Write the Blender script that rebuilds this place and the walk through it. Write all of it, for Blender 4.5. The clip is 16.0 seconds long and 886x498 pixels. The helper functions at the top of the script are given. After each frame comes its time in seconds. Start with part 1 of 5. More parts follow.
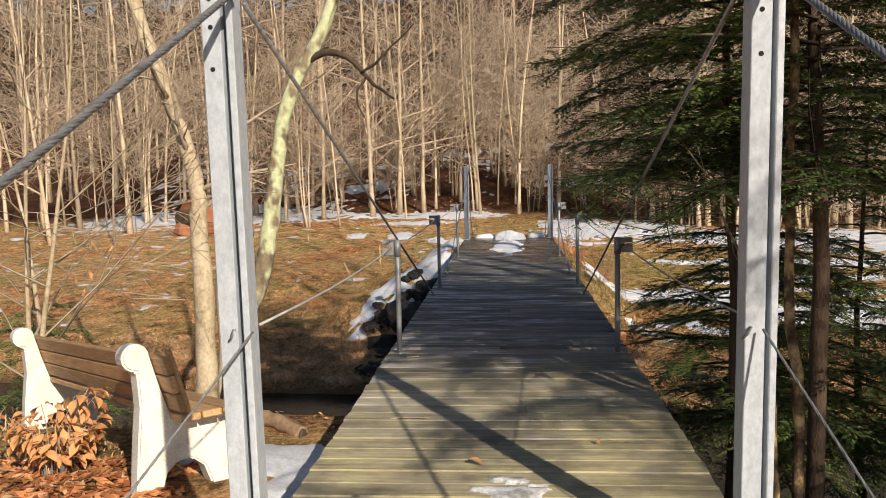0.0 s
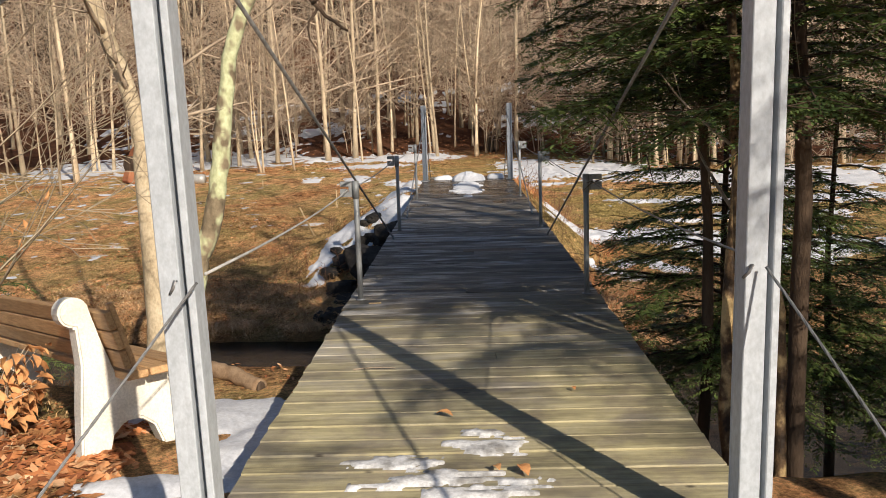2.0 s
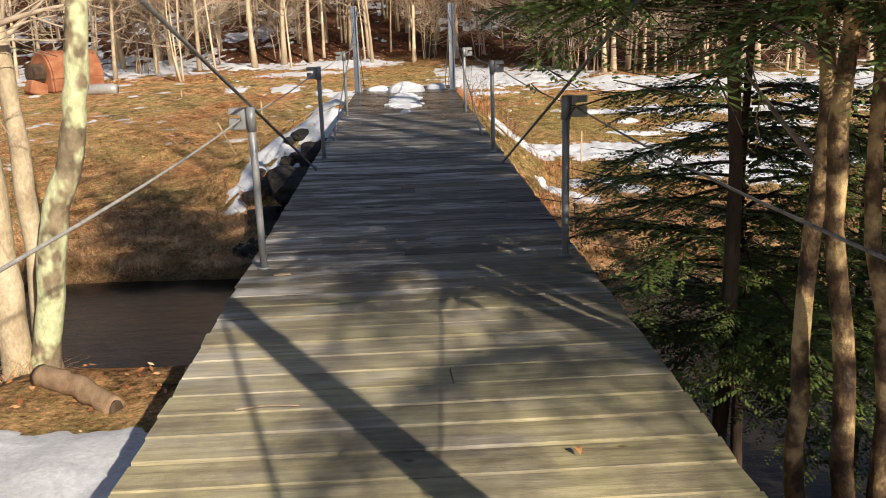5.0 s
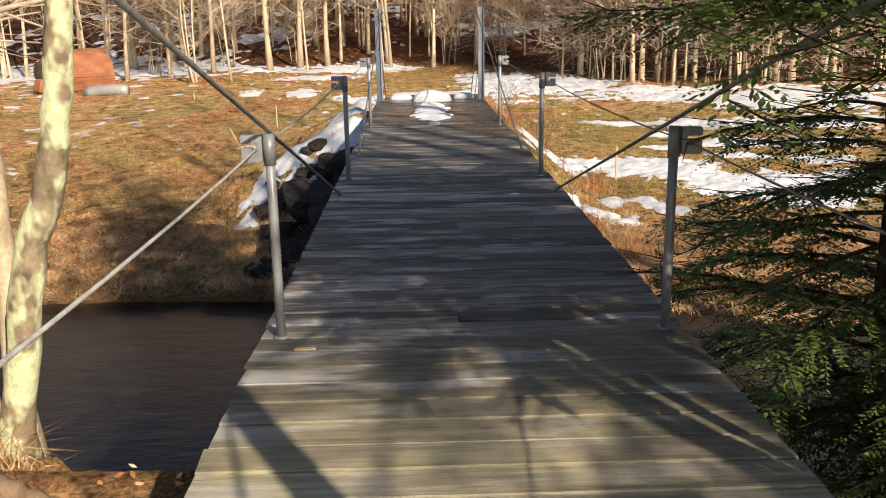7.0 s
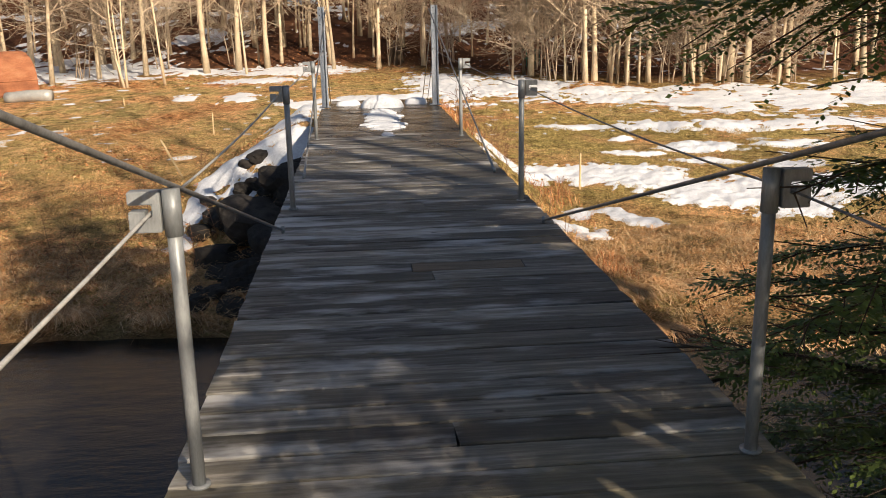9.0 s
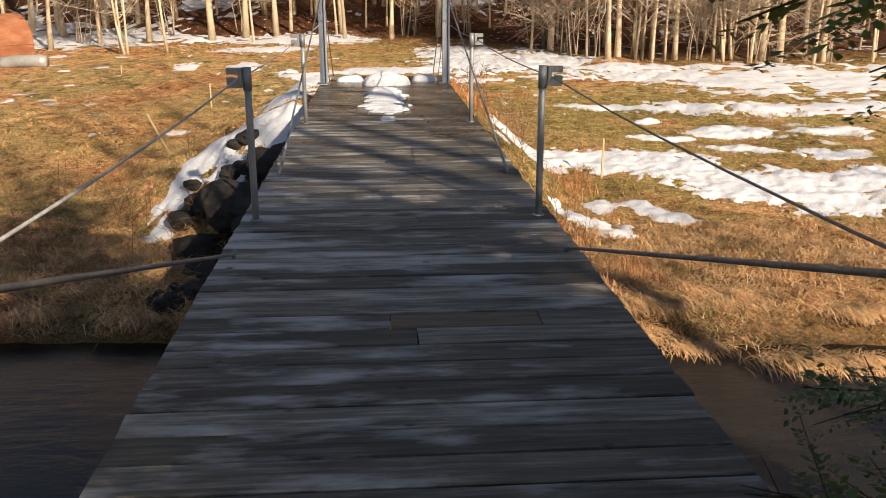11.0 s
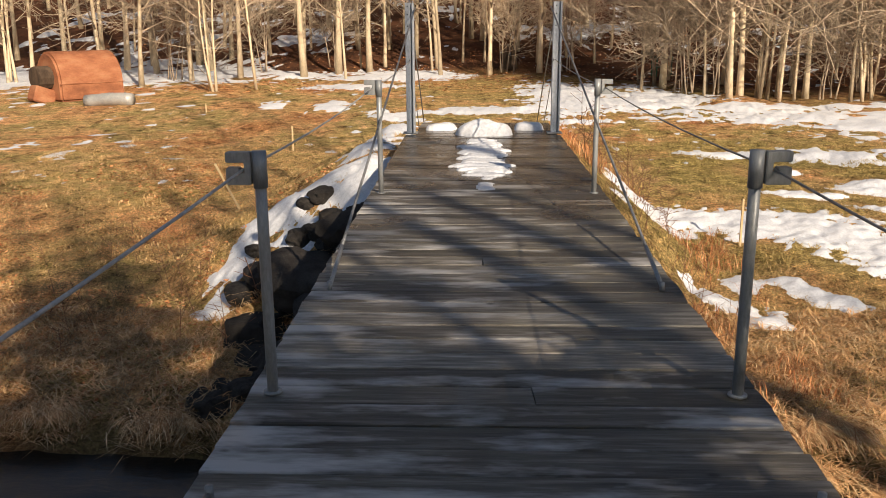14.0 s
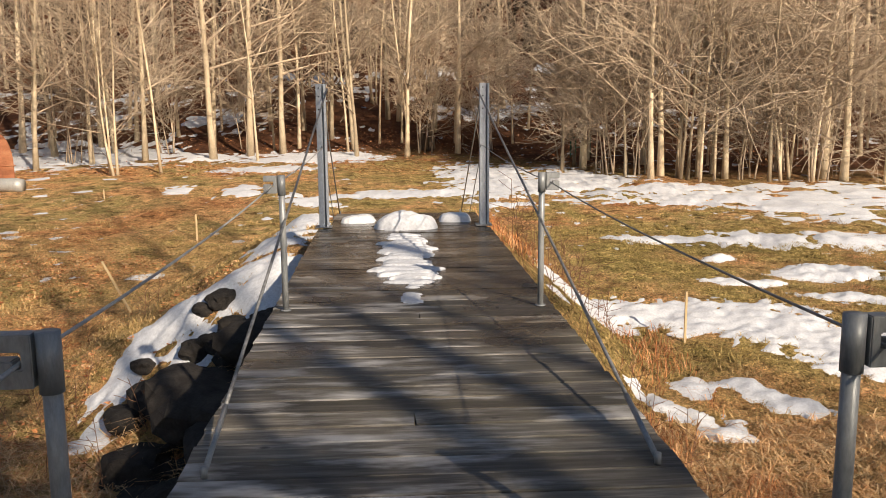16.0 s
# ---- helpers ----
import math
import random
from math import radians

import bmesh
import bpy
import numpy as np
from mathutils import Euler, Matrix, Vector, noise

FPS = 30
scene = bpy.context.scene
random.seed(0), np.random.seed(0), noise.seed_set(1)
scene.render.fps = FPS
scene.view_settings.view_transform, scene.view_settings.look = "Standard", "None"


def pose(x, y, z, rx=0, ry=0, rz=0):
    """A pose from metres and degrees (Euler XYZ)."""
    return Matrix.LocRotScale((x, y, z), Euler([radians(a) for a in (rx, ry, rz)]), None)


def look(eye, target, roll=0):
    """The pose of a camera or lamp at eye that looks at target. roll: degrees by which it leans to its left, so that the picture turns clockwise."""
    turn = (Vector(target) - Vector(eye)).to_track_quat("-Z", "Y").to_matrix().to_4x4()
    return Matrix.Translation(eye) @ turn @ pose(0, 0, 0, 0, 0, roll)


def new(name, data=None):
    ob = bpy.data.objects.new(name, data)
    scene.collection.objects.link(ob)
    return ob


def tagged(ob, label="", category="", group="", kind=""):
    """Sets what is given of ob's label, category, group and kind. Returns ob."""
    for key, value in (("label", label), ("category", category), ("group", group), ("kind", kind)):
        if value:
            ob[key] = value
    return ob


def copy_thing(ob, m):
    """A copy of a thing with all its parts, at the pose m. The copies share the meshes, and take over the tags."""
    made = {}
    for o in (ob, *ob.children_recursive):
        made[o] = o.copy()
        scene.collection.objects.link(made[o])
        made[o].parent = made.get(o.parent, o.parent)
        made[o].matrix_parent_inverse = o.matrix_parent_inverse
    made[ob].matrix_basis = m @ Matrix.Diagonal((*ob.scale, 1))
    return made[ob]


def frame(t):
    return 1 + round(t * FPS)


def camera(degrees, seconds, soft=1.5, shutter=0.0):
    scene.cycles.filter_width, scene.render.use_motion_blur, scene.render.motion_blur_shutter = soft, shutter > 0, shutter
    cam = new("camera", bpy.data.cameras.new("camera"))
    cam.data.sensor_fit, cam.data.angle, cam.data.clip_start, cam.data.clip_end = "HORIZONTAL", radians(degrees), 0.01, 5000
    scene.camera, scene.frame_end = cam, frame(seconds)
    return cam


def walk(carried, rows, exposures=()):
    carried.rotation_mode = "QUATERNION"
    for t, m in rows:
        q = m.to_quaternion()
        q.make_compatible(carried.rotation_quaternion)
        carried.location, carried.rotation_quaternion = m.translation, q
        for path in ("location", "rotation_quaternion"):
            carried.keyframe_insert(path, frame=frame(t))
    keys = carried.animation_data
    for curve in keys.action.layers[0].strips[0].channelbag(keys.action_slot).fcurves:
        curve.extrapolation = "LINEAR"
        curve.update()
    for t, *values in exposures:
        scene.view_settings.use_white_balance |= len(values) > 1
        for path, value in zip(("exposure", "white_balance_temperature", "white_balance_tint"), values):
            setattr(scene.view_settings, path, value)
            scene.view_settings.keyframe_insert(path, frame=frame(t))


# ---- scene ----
cam = camera(53.8, 16.0, soft=0.95)
PATH = [
    (0, (0.031, 0.067, 1.549), (-0.122, 2.054, 1.377), -1.1),
    (0.5, (0.024, 0.055, 1.534), (-0.141, 2.034, 1.298), -1.0),
    (1, (-0.01, 0.073, 1.542), (-0.178, 2.056, 1.339), -1.4),
    (1.5, (-0.063, 0.14, 1.528), (-0.166, 2.125, 1.308), -1.9),
    (2, (-0.031, 0.411, 1.494), (-0.089, 2.387, 1.191), -1.9),
    (2.5, (-0.044, 0.675, 1.491), (-0.053, 2.644, 1.138), -1.6),
    (3, (-0.077, 1.057, 1.47), (0.059, 3.003, 1.029), -1.0),
    (3.5, (-0.036, 1.4, 1.403), (0.125, 3.315, 0.849), -0.9),
    (4, (0.004, 1.669, 1.437), (0.096, 3.578, 0.849), -0.6),
    (4.5, (-0.04, 1.986, 1.467), (0.072, 3.908, 0.924), -1.5),
    (5, (-0.028, 2.279, 1.467), (0.046, 4.21, 0.952), -1.9),
    (5.2, (-0.012, 2.411, 1.484), (0.021, 4.343, 0.967), -1.4),
    (7.3, (-0.303, 3.674, 1.473), (-0.242, 5.61, 0.975), -0.6),
    (7.5, (-0.332, 3.802, 1.491), (-0.205, 5.74, 1.011), -0.5),
    (8, (-0.353, 4.12, 1.476), (-0.152, 6.048, 0.983), -0.2),
    (8.5, (-0.346, 4.494, 1.479), (-0.182, 6.42, 0.965), -0.7),
    (8.7, (-0.368, 4.647, 1.461), (-0.194, 6.574, 0.954), -1.1),
    (10.8, (-0.139, 6.103, 1.46), (0.043, 8.016, 0.905), -0.4),
    (11, (-0.123, 6.263, 1.453), (0.019, 8.175, 0.883), 0.0),
    (11.5, (-0.114, 6.627, 1.464), (0.014, 8.539, 0.891), -0.2),
    (12, (-0.109, 7.059, 1.462), (0.0, 8.972, 0.889), -1.2),
    (12.5, (-0.079, 7.418, 1.45), (-0.079, 9.332, 0.87), -1.3),
    (13, (-0.096, 7.867, 1.481), (-0.081, 9.769, 0.86), -2.2),
    (13.5, (-0.093, 8.241, 1.46), (-0.13, 10.151, 0.867), -1.6),
    (14, (-0.122, 8.608, 1.45), (-0.191, 10.544, 0.95), -0.4),
    (14.5, (-0.156, 8.949, 1.484), (-0.145, 10.915, 1.118), 0.3),
    (15, (-0.112, 9.3, 1.494), (-0.107, 11.272, 1.156), 1.3),
    (15.5, (-0.132, 9.59, 1.482), (-0.1, 11.565, 1.163), 1.0),
    (16, (-0.161, 9.925, 1.487), (-0.043, 11.894, 1.157), -0.4),
]
walk(cam, [(t, look(eye, target, roll)) for t, eye, target, roll in PATH],
     exposures=[(0, 0.27, 5900, 10), (2.5, 0.32, 5830, 10), (5, 0.50, 5950, 10), (8, 0.66, 6210, 10), (11, 0.63, 6430, 11), (13, 0.58, 6440, 11), (15, 0.48, 6400, 11), (16, 0.46, 6280, 11)])

# ---- world, sun and exposure ----
SUN_EL, SUN_H = radians(28), Vector((0.482, -0.876, 0))
world = bpy.data.worlds.new("sky")
scene.world = world
world.use_nodes = True
wn, wl = world.node_tree.nodes, world.node_tree.links
sky = wn.new("ShaderNodeTexSky")
sky.sky_type, sky.sun_disc = "NISHITA", False
sky.sun_elevation, sky.sun_rotation = SUN_EL, math.atan2(SUN_H.x, SUN_H.y)
wl.new(sky.outputs[0], wn["Background"].inputs[0])
wn["Background"].inputs[1].default_value = 0.058
sun = new("sun", bpy.data.lights.new("sun", "SUN"))
sun.data.energy, sun.data.angle, sun.data.color = 5.0, radians(0.6), (1.0, 0.83, 0.62)
sun.matrix_world = look(SUN_H * 40 + Vector((0, 0, 40 * math.tan(SUN_EL))), (0, 0, 0))


# ---- materials ----
def nodes(name):
    m = bpy.data.materials.new(name)
    m.use_nodes = True
    n, l = m.node_tree.nodes, m.node_tree.links
    return m, n, l, n["Principled BSDF"]


def noise_tex(n, l, vec, scale, detail=4.0, rough=0.6):
    t = n.new("ShaderNodeTexNoise")
    t.inputs["Scale"].default_value, t.inputs["Detail"].default_value, t.inputs["Roughness"].default_value = scale, detail, rough
    l.new(vec, t.inputs["Vector"])
    return t.outputs["Fac"]


def ramp(n, l, fac, stops):
    r = n.new("ShaderNodeValToRGB")
    e = r.color_ramp.elements
    while len(e) < len(stops):
        e.new(0.5)
    for k, (p, c) in zip(e, stops):
        k.position, k.color = p, (*c, 1)
    l.new(fac, r.inputs[0])
    return r.outputs[0]


def mixc(n, l, fac, a, b, mode="MIX"):
    m = n.new("ShaderNodeMix")
    m.data_type, m.blend_type = "RGBA", mode
    for sock, v in ((m.inputs[0], fac), (m.inputs[6], a), (m.inputs[7], b)):
        if isinstance(v, (int, float)):
            sock.default_value = v
        elif isinstance(v, tuple):
            sock.default_value = (*v, 1)
        else:
            l.new(v, sock)
    return m.outputs[2]


def coords(n, l, stretch=(1, 1, 1), shift=True, world_space=False):
    t = n.new("ShaderNodeTexCoord")
    v = t.outputs["Object"]
    if world_space:
        v = n.new("ShaderNodeNewGeometry").outputs["Position"]
    mp = n.new("ShaderNodeMapping")
    mp.inputs["Scale"].default_value = stretch
    l.new(v, mp.inputs["Vector"])
    if shift:
        o = n.new("ShaderNodeObjectInfo")
        mu = n.new("ShaderNodeMath")
        mu.operation = "MULTIPLY"
        mu.inputs[1].default_value = 37.0
        l.new(o.outputs["Random"], mu.inputs[0])
        l.new(mu.outputs[0], mp.inputs["Location"])
    return mp.outputs[0]


def bump(n, l, bsdf, height, strength, dist=0.01):
    b = n.new("ShaderNodeBump")
    b.inputs["Strength"].default_value, b.inputs["Distance"].default_value = strength, dist
    l.new(height, b.inputs["Height"])
    l.new(b.outputs[0], bsdf.inputs["Normal"])


def surface(name, stops, scale, fine, rough=0.8, metal=0.0, stretch=(1, 1, 1), relief=0.4, dist=0.01, vary=0.0, spec=0.3, world_space=False):
    """A weathered surface: a coarse colour noise, a fine grain over it, and a bump from both."""
    m, n, l, b = nodes(name)
    v = coords(n, l, stretch, not world_space, world_space)
    c = ramp(n, l, noise_tex(n, l, v, scale, 5), stops)
    g = noise_tex(n, l, v, fine, 3, 0.7)
    c = mixc(n, l, 0.45, c, ramp(n, l, g, [(0.3, (0.55, 0.55, 0.55)), (0.7, (1.25, 1.25, 1.25))]), "MULTIPLY")
    if vary:
        o = n.new("ShaderNodeObjectInfo")
        c = mixc(n, l, 1.0, c, ramp(n, l, o.outputs["Random"], [(0.0, (1 - vary,) * 3), (1.0, (1 + vary * 0.6,) * 3)]), "MULTIPLY")
    l.new(c, b.inputs["Base Color"])
    b.inputs["Roughness"].default_value, b.inputs["Metallic"].default_value, b.inputs["Specular IOR Level"].default_value = rough, metal, spec
    bump(n, l, b, g, relief, dist)
    return m


M_STEEL = surface("galvanised_paint", [(0.3, (0.43, 0.465, 0.51)), (0.7, (0.52, 0.555, 0.60))], 2, 40, 0.4, 0.0, (1, 1, 0.6), 0.05)
M_POST = surface("galvanised_pipe", [(0.3, (0.22, 0.235, 0.245)), (0.7, (0.36, 0.37, 0.375))], 6, 80, 0.45, 0.3, (1, 1, 0.3), 0.1)
M_CABLE = surface("wire_rope", [(0.3, (0.16, 0.16, 0.16)), (0.7, (0.34, 0.34, 0.34))], 20, 150, 0.5, 0.5, relief=0.3, dist=0.002)
# Wire rope with sunlight put into its colour, for the left hand cable.
M_ROPE_LIT = surface("sunlit_wire_rope", [(0.3, (0.34, 0.33, 0.32)), (0.7, (0.56, 0.55, 0.53))], 20, 150, 0.55, 0.0, relief=0.3, dist=0.002)
M_HOLE = surface("bolt_hole", [(0.3, (0.01, 0.01, 0.01)), (0.7, (0.03, 0.03, 0.03))], 20, 80, 0.9)
M_CONCRETE = surface("painted_concrete", [(0.25, (0.62, 0.58, 0.48)), (0.6, (0.82, 0.79, 0.70))], 5, 70, 0.85, relief=0.35)
M_BENCHWOOD = surface("stained_bench_wood", [(0.3, (0.36, 0.20, 0.085)), (0.7, (0.64, 0.41, 0.20))], 5, 30, 0.6, stretch=(1.2, 14, 14), relief=0.3, vary=0.25)
M_STRINGER = surface("stringer_steel", [(0.3, (0.05, 0.045, 0.04)), (0.7, (0.12, 0.1, 0.08))], 4, 40, 0.7)
M_ROCK = surface("riprap_rock", [(0.3, (0.014, 0.012, 0.011)), (0.7, (0.055, 0.048, 0.042))], 3, 25, 0.85, relief=0.8, dist=0.03, vary=0.3)
M_SNOW = surface("snow", [(0.3, (0.56, 0.58, 0.63)), (0.7, (0.74, 0.75, 0.77))], 3, 30, 0.6, relief=0.25, dist=0.012)
M_ICE = surface("slush", [(0.36, (0.30, 0.29, 0.275)), (0.58, (0.80, 0.80, 0.80))], 9, 70, 0.45, relief=0.5, dist=0.01)
M_RUST = surface("rusted_steel", [(0.25, (0.14, 0.05, 0.025)), (0.5, (0.32, 0.125, 0.06)), (0.75, (0.44, 0.22, 0.115))], 1.2, 25, 0.8, relief=0.3, stretch=(1, 1, 2))
M_GREYMETAL = surface("grey_sheet_metal", [(0.3, (0.3, 0.3, 0.29)), (0.7, (0.48, 0.47, 0.44))], 3, 40, 0.5, 0.3)
M_GREEN = surface("green_paint", [(0.3, (0.02, 0.07, 0.04)), (0.7, (0.04, 0.12, 0.07))], 4, 40, 0.5)
M_TAN_BARK = surface("pale_bark", [(0.25, (0.40, 0.31, 0.21)), (0.55, (0.70, 0.57, 0.39)), (0.8, (0.80, 0.69, 0.50))], 2.5, 30, 0.9, stretch=(1, 1, 0.4), relief=0.6, vary=0.45)
M_TWIG = surface("twig_bark", [(0.3, (0.33, 0.25, 0.18)), (0.7, (0.68, 0.55, 0.40))], 3, 20, 0.9, relief=0.2, vary=0.45)
# Darker than the front bark: shade deep in the wood is painted in.
M_FARWOOD_SHADED = surface("far_bark_shaded", [(0.38, (0.028, 0.019, 0.014)), (0.64, (0.155, 0.11, 0.072))], 0.6, 6, 0.9, relief=0.2)
M_DARK_BARK = surface("dark_bark", [(0.3, (0.045, 0.03, 0.02)), (0.7, (0.13, 0.09, 0.06))], 4, 35, 0.95, stretch=(1, 1, 0.3), relief=0.9, dist=0.02)
M_GOLD_BARK = surface("golden_bark", [(0.38, (0.035, 0.022, 0.013)), (0.5, (0.16, 0.10, 0.05)), (0.62, (0.58, 0.42, 0.20))], 8, 34, 0.6, stretch=(1, 1, 0.8), relief=0.7, dist=0.015)
M_SMOOTH_BARK = surface("smooth_pale_bark", [(0.25, (0.30, 0.23, 0.14)), (0.55, (0.56, 0.46, 0.31)), (0.8, (0.62, 0.54, 0.40))], 5, 40, 0.8, stretch=(1, 1, 0.6), relief=0.5)
M_NEEDLE = surface("hemlock_needles", [(0.3, (0.03, 0.06, 0.016)), (0.7, (0.20, 0.26, 0.06))], 1.5, 15, 0.55, relief=0.1, spec=0.4)
M_LEAF = surface("dead_leaf", [(0.3, (0.45, 0.19, 0.065)), (0.7, (0.72, 0.39, 0.16))], 4, 40, 0.7, relief=0.3)
M_LOG = surface("bare_log", [(0.3, (0.22, 0.14, 0.08)), (0.7, (0.40, 0.28, 0.17))], 4, 30, 0.85, stretch=(4, 1, 4), relief=0.6)
M_WEED = surface("dead_weed", [(0.3, (0.16, 0.075, 0.04)), (0.7, (0.30, 0.16, 0.09))], 3, 20, 0.9)
M_STAKE = surface("stake_wood", [(0.3, (0.42, 0.30, 0.16)), (0.7, (0.58, 0.44, 0.26))], 4, 40, 0.85, stretch=(4, 4, 1))


def lichen_bark():
    m, n, l, b = nodes("lichen_bark")
    v = coords(n, l, (1, 1, 0.7))
    bark = ramp(n, l, noise_tex(n, l, v, 9, 5), [(0.3, (0.10, 0.075, 0.045)), (0.7, (0.34, 0.27, 0.17))])
    lich = ramp(n, l, noise_tex(n, l, v, 22, 4), [(0.3, (0.42, 0.44, 0.24)), (0.7, (0.66, 0.68, 0.42))])
    patch = ramp(n, l, noise_tex(n, l, v, 3.2, 3), [(0.43, (0, 0, 0)), (0.50, (1, 1, 1))])
    l.new(mixc(n, l, patch, bark, lich), b.inputs["Base Color"])
    b.inputs["Roughness"].default_value = 0.9
    bump(n, l, b, noise_tex(n, l, v, 25, 4), 0.8, 0.015)
    return m


def plank_wood():
    """Weathered boards: grain along x, knots, pale worn streaks, a wet patch of its own shape, and near boards tinted
    by algae and painted sunlight.
    """
    m, n, l, b = nodes("weathered_plank")
    v = coords(n, l, (0.8, 11, 11))
    pos = n.new("ShaderNodeNewGeometry").outputs["Position"]
    o = n.new("ShaderNodeObjectInfo").outputs["Random"]
    c = ramp(n, l, noise_tex(n, l, v, 3, 6, 0.65), [(0.28, (0.04, 0.036, 0.033)), (0.5, (0.125, 0.114, 0.10)), (0.72, (0.34, 0.315, 0.28))])
    c = mixc(n, l, 1.0, c, ramp(n, l, o, [(0.0, (0.34, 0.34, 0.37)), (0.4, (0.64, 0.64, 0.67)), (0.75, (1.0, 0.99, 0.98)), (1.0, (2.0, 1.97, 1.95))]), "MULTIPLY")
    # Algae tint on the near boards; their sunlit tan is mixed into it.
    moss = ramp(n, l, noise_tex(n, l, pos, 1.1, 5), [(0.30, (0, 0, 0)), (0.52, (0.9, 0.9, 0.9))])
    near = n.new("ShaderNodeSeparateXYZ")
    l.new(pos, near.inputs[0])
    sunlit_end = n.new("ShaderNodeMapRange")
    sunlit_end.inputs[1].default_value, sunlit_end.inputs[2].default_value, sunlit_end.inputs[3].default_value, sunlit_end.inputs[4].default_value = 4.6, 8.0, 1.0, 0.10
    l.new(near.outputs[1], sunlit_end.inputs[0])
    moss = mixc(n, l, 1.0, moss, sunlit_end.outputs[0], "MULTIPLY")
    tan = ramp(n, l, noise_tex(n, l, v, 2.2, 7, 0.7), [(0.30, (0.20, 0.165, 0.095)), (0.45, (0.44, 0.385, 0.205)), (0.58, (0.60, 0.53, 0.30)), (0.72, (0.68, 0.60, 0.40))])
    tan = mixc(n, l, ramp(n, l, noise_tex(n, l, pos, 3.1, 6, 0.7), [(0.44, (0, 0, 0)), (0.66, (0.75, 0.75, 0.75))]), tan, (0.27, 0.225, 0.17))
    c = mixc(n, l, moss, c, tan)
    streak = math_node(n, l, "ADD", noise_tex(n, l, coords(n, l, (1.0, 3.5, 3.5)), 1.5, 5, 0.58), span(n, l, near.outputs[0], -1.05, 0.6, 0.07, -0.02))
    worn = ramp(n, l, streak, [(0.535, (0, 0, 0)), (0.70, (0.85, 0.85, 0.85))])
    worn = mixc(n, l, 1.0, worn, span(n, l, near.outputs[1], 5.0, 8.0, 0.15, 1.0), "MULTIPLY")
    c = mixc(n, l, worn, c, (0.58, 0.56, 0.535))
    knots = n.new("ShaderNodeTexVoronoi")
    knots.inputs["Scale"].default_value = 2.6
    l.new(coords(n, l, (1.0, 1.6, 1.0)), knots.inputs["Vector"])
    c = mixc(n, l, ramp(n, l, knots.outputs["Distance"], [(0.03, (0.8, 0.8, 0.8)), (0.075, (0, 0, 0))]), c, (0.03, 0.024, 0.018))
    sep = n.new("ShaderNodeSeparateXYZ")
    l.new(pos, sep.inputs[0])
    far = n.new("ShaderNodeMapRange")
    far.inputs[1].default_value, far.inputs[2].default_value = 13.5, 18.5
    l.new(sep.outputs[1], far.inputs[0])
    add = n.new("ShaderNodeMath")
    add.operation = "ADD"
    l.new(noise_tex(n, l, pos, 0.9, 5), add.inputs[0])
    mul = n.new("ShaderNodeMath")
    mul.operation = "MULTIPLY"
    mul.inputs[1].default_value = 0.38
    l.new(far.outputs[0], mul.inputs[0])
    l.new(mul.outputs[0], add.inputs[1])
    wet = ramp(n, l, add.outputs[0], [(0.62, (0, 0, 0)), (0.78, (1, 1, 1))])
    c = mixc(n, l, wet, c, mixc(n, l, 1.0, c, (0.38, 0.34, 0.30), "MULTIPLY"))
    l.new(c, b.inputs["Base Color"])
    l.new(ramp(n, l, wet, [(0.0, (0.62, 0.62, 0.62)), (1.0, (0.2, 0.2, 0.2))]), b.inputs["Roughness"])
    b.inputs["Specular IOR Level"].default_value = 0.4
    bump(n, l, b, noise_tex(n, l, v, 9, 6, 0.7), 0.5, 0.006)
    return m


def math_node(n, l, op, a, b):
    m = n.new("ShaderNodeMath")
    m.operation = op
    for sock, v in zip(m.inputs, (a, b)):
        if isinstance(v, (int, float)):
            sock.default_value = v
        else:
            l.new(v, sock)
    return m.outputs[0]


def span(n, l, v, a, b, lo=0.0, hi=1.0):
    m = n.new("ShaderNodeMapRange")
    for k, q in zip((1, 2, 3, 4), (a, b, lo, hi)):
        m.inputs[k].default_value = q
    l.new(v, m.inputs[0])
    return m.outputs[0]


def moss_patches(n, l, pos, c, amount):
    """Olive moss growing in drifts over the open meadow, most of it on the wet side."""
    sep = n.new("ShaderNodeSeparateXYZ")
    l.new(pos, sep.inputs[0])
    where = math_node(n, l, "MULTIPLY", span(n, l, sep.outputs[0], -4.0, 2.5, 0.22, 1.0), span(n, l, sep.outputs[1], 18.6, 21.0))
    patch = ramp(n, l, noise_tex(n, l, pos, 0.55, 7, 0.68), [(0.44, (0, 0, 0)), (0.56, (1, 1, 1))])
    fac = math_node(n, l, "MULTIPLY", math_node(n, l, "MULTIPLY", where, patch), amount)
    tone = ramp(n, l, noise_tex(n, l, pos, 6.0, 6, 0.75), [(0.36, (0.13, 0.105, 0.03)), (0.5, (0.34, 0.27, 0.085)), (0.64, (0.60, 0.46, 0.18))])
    return mixc(n, l, fac, c, tone)


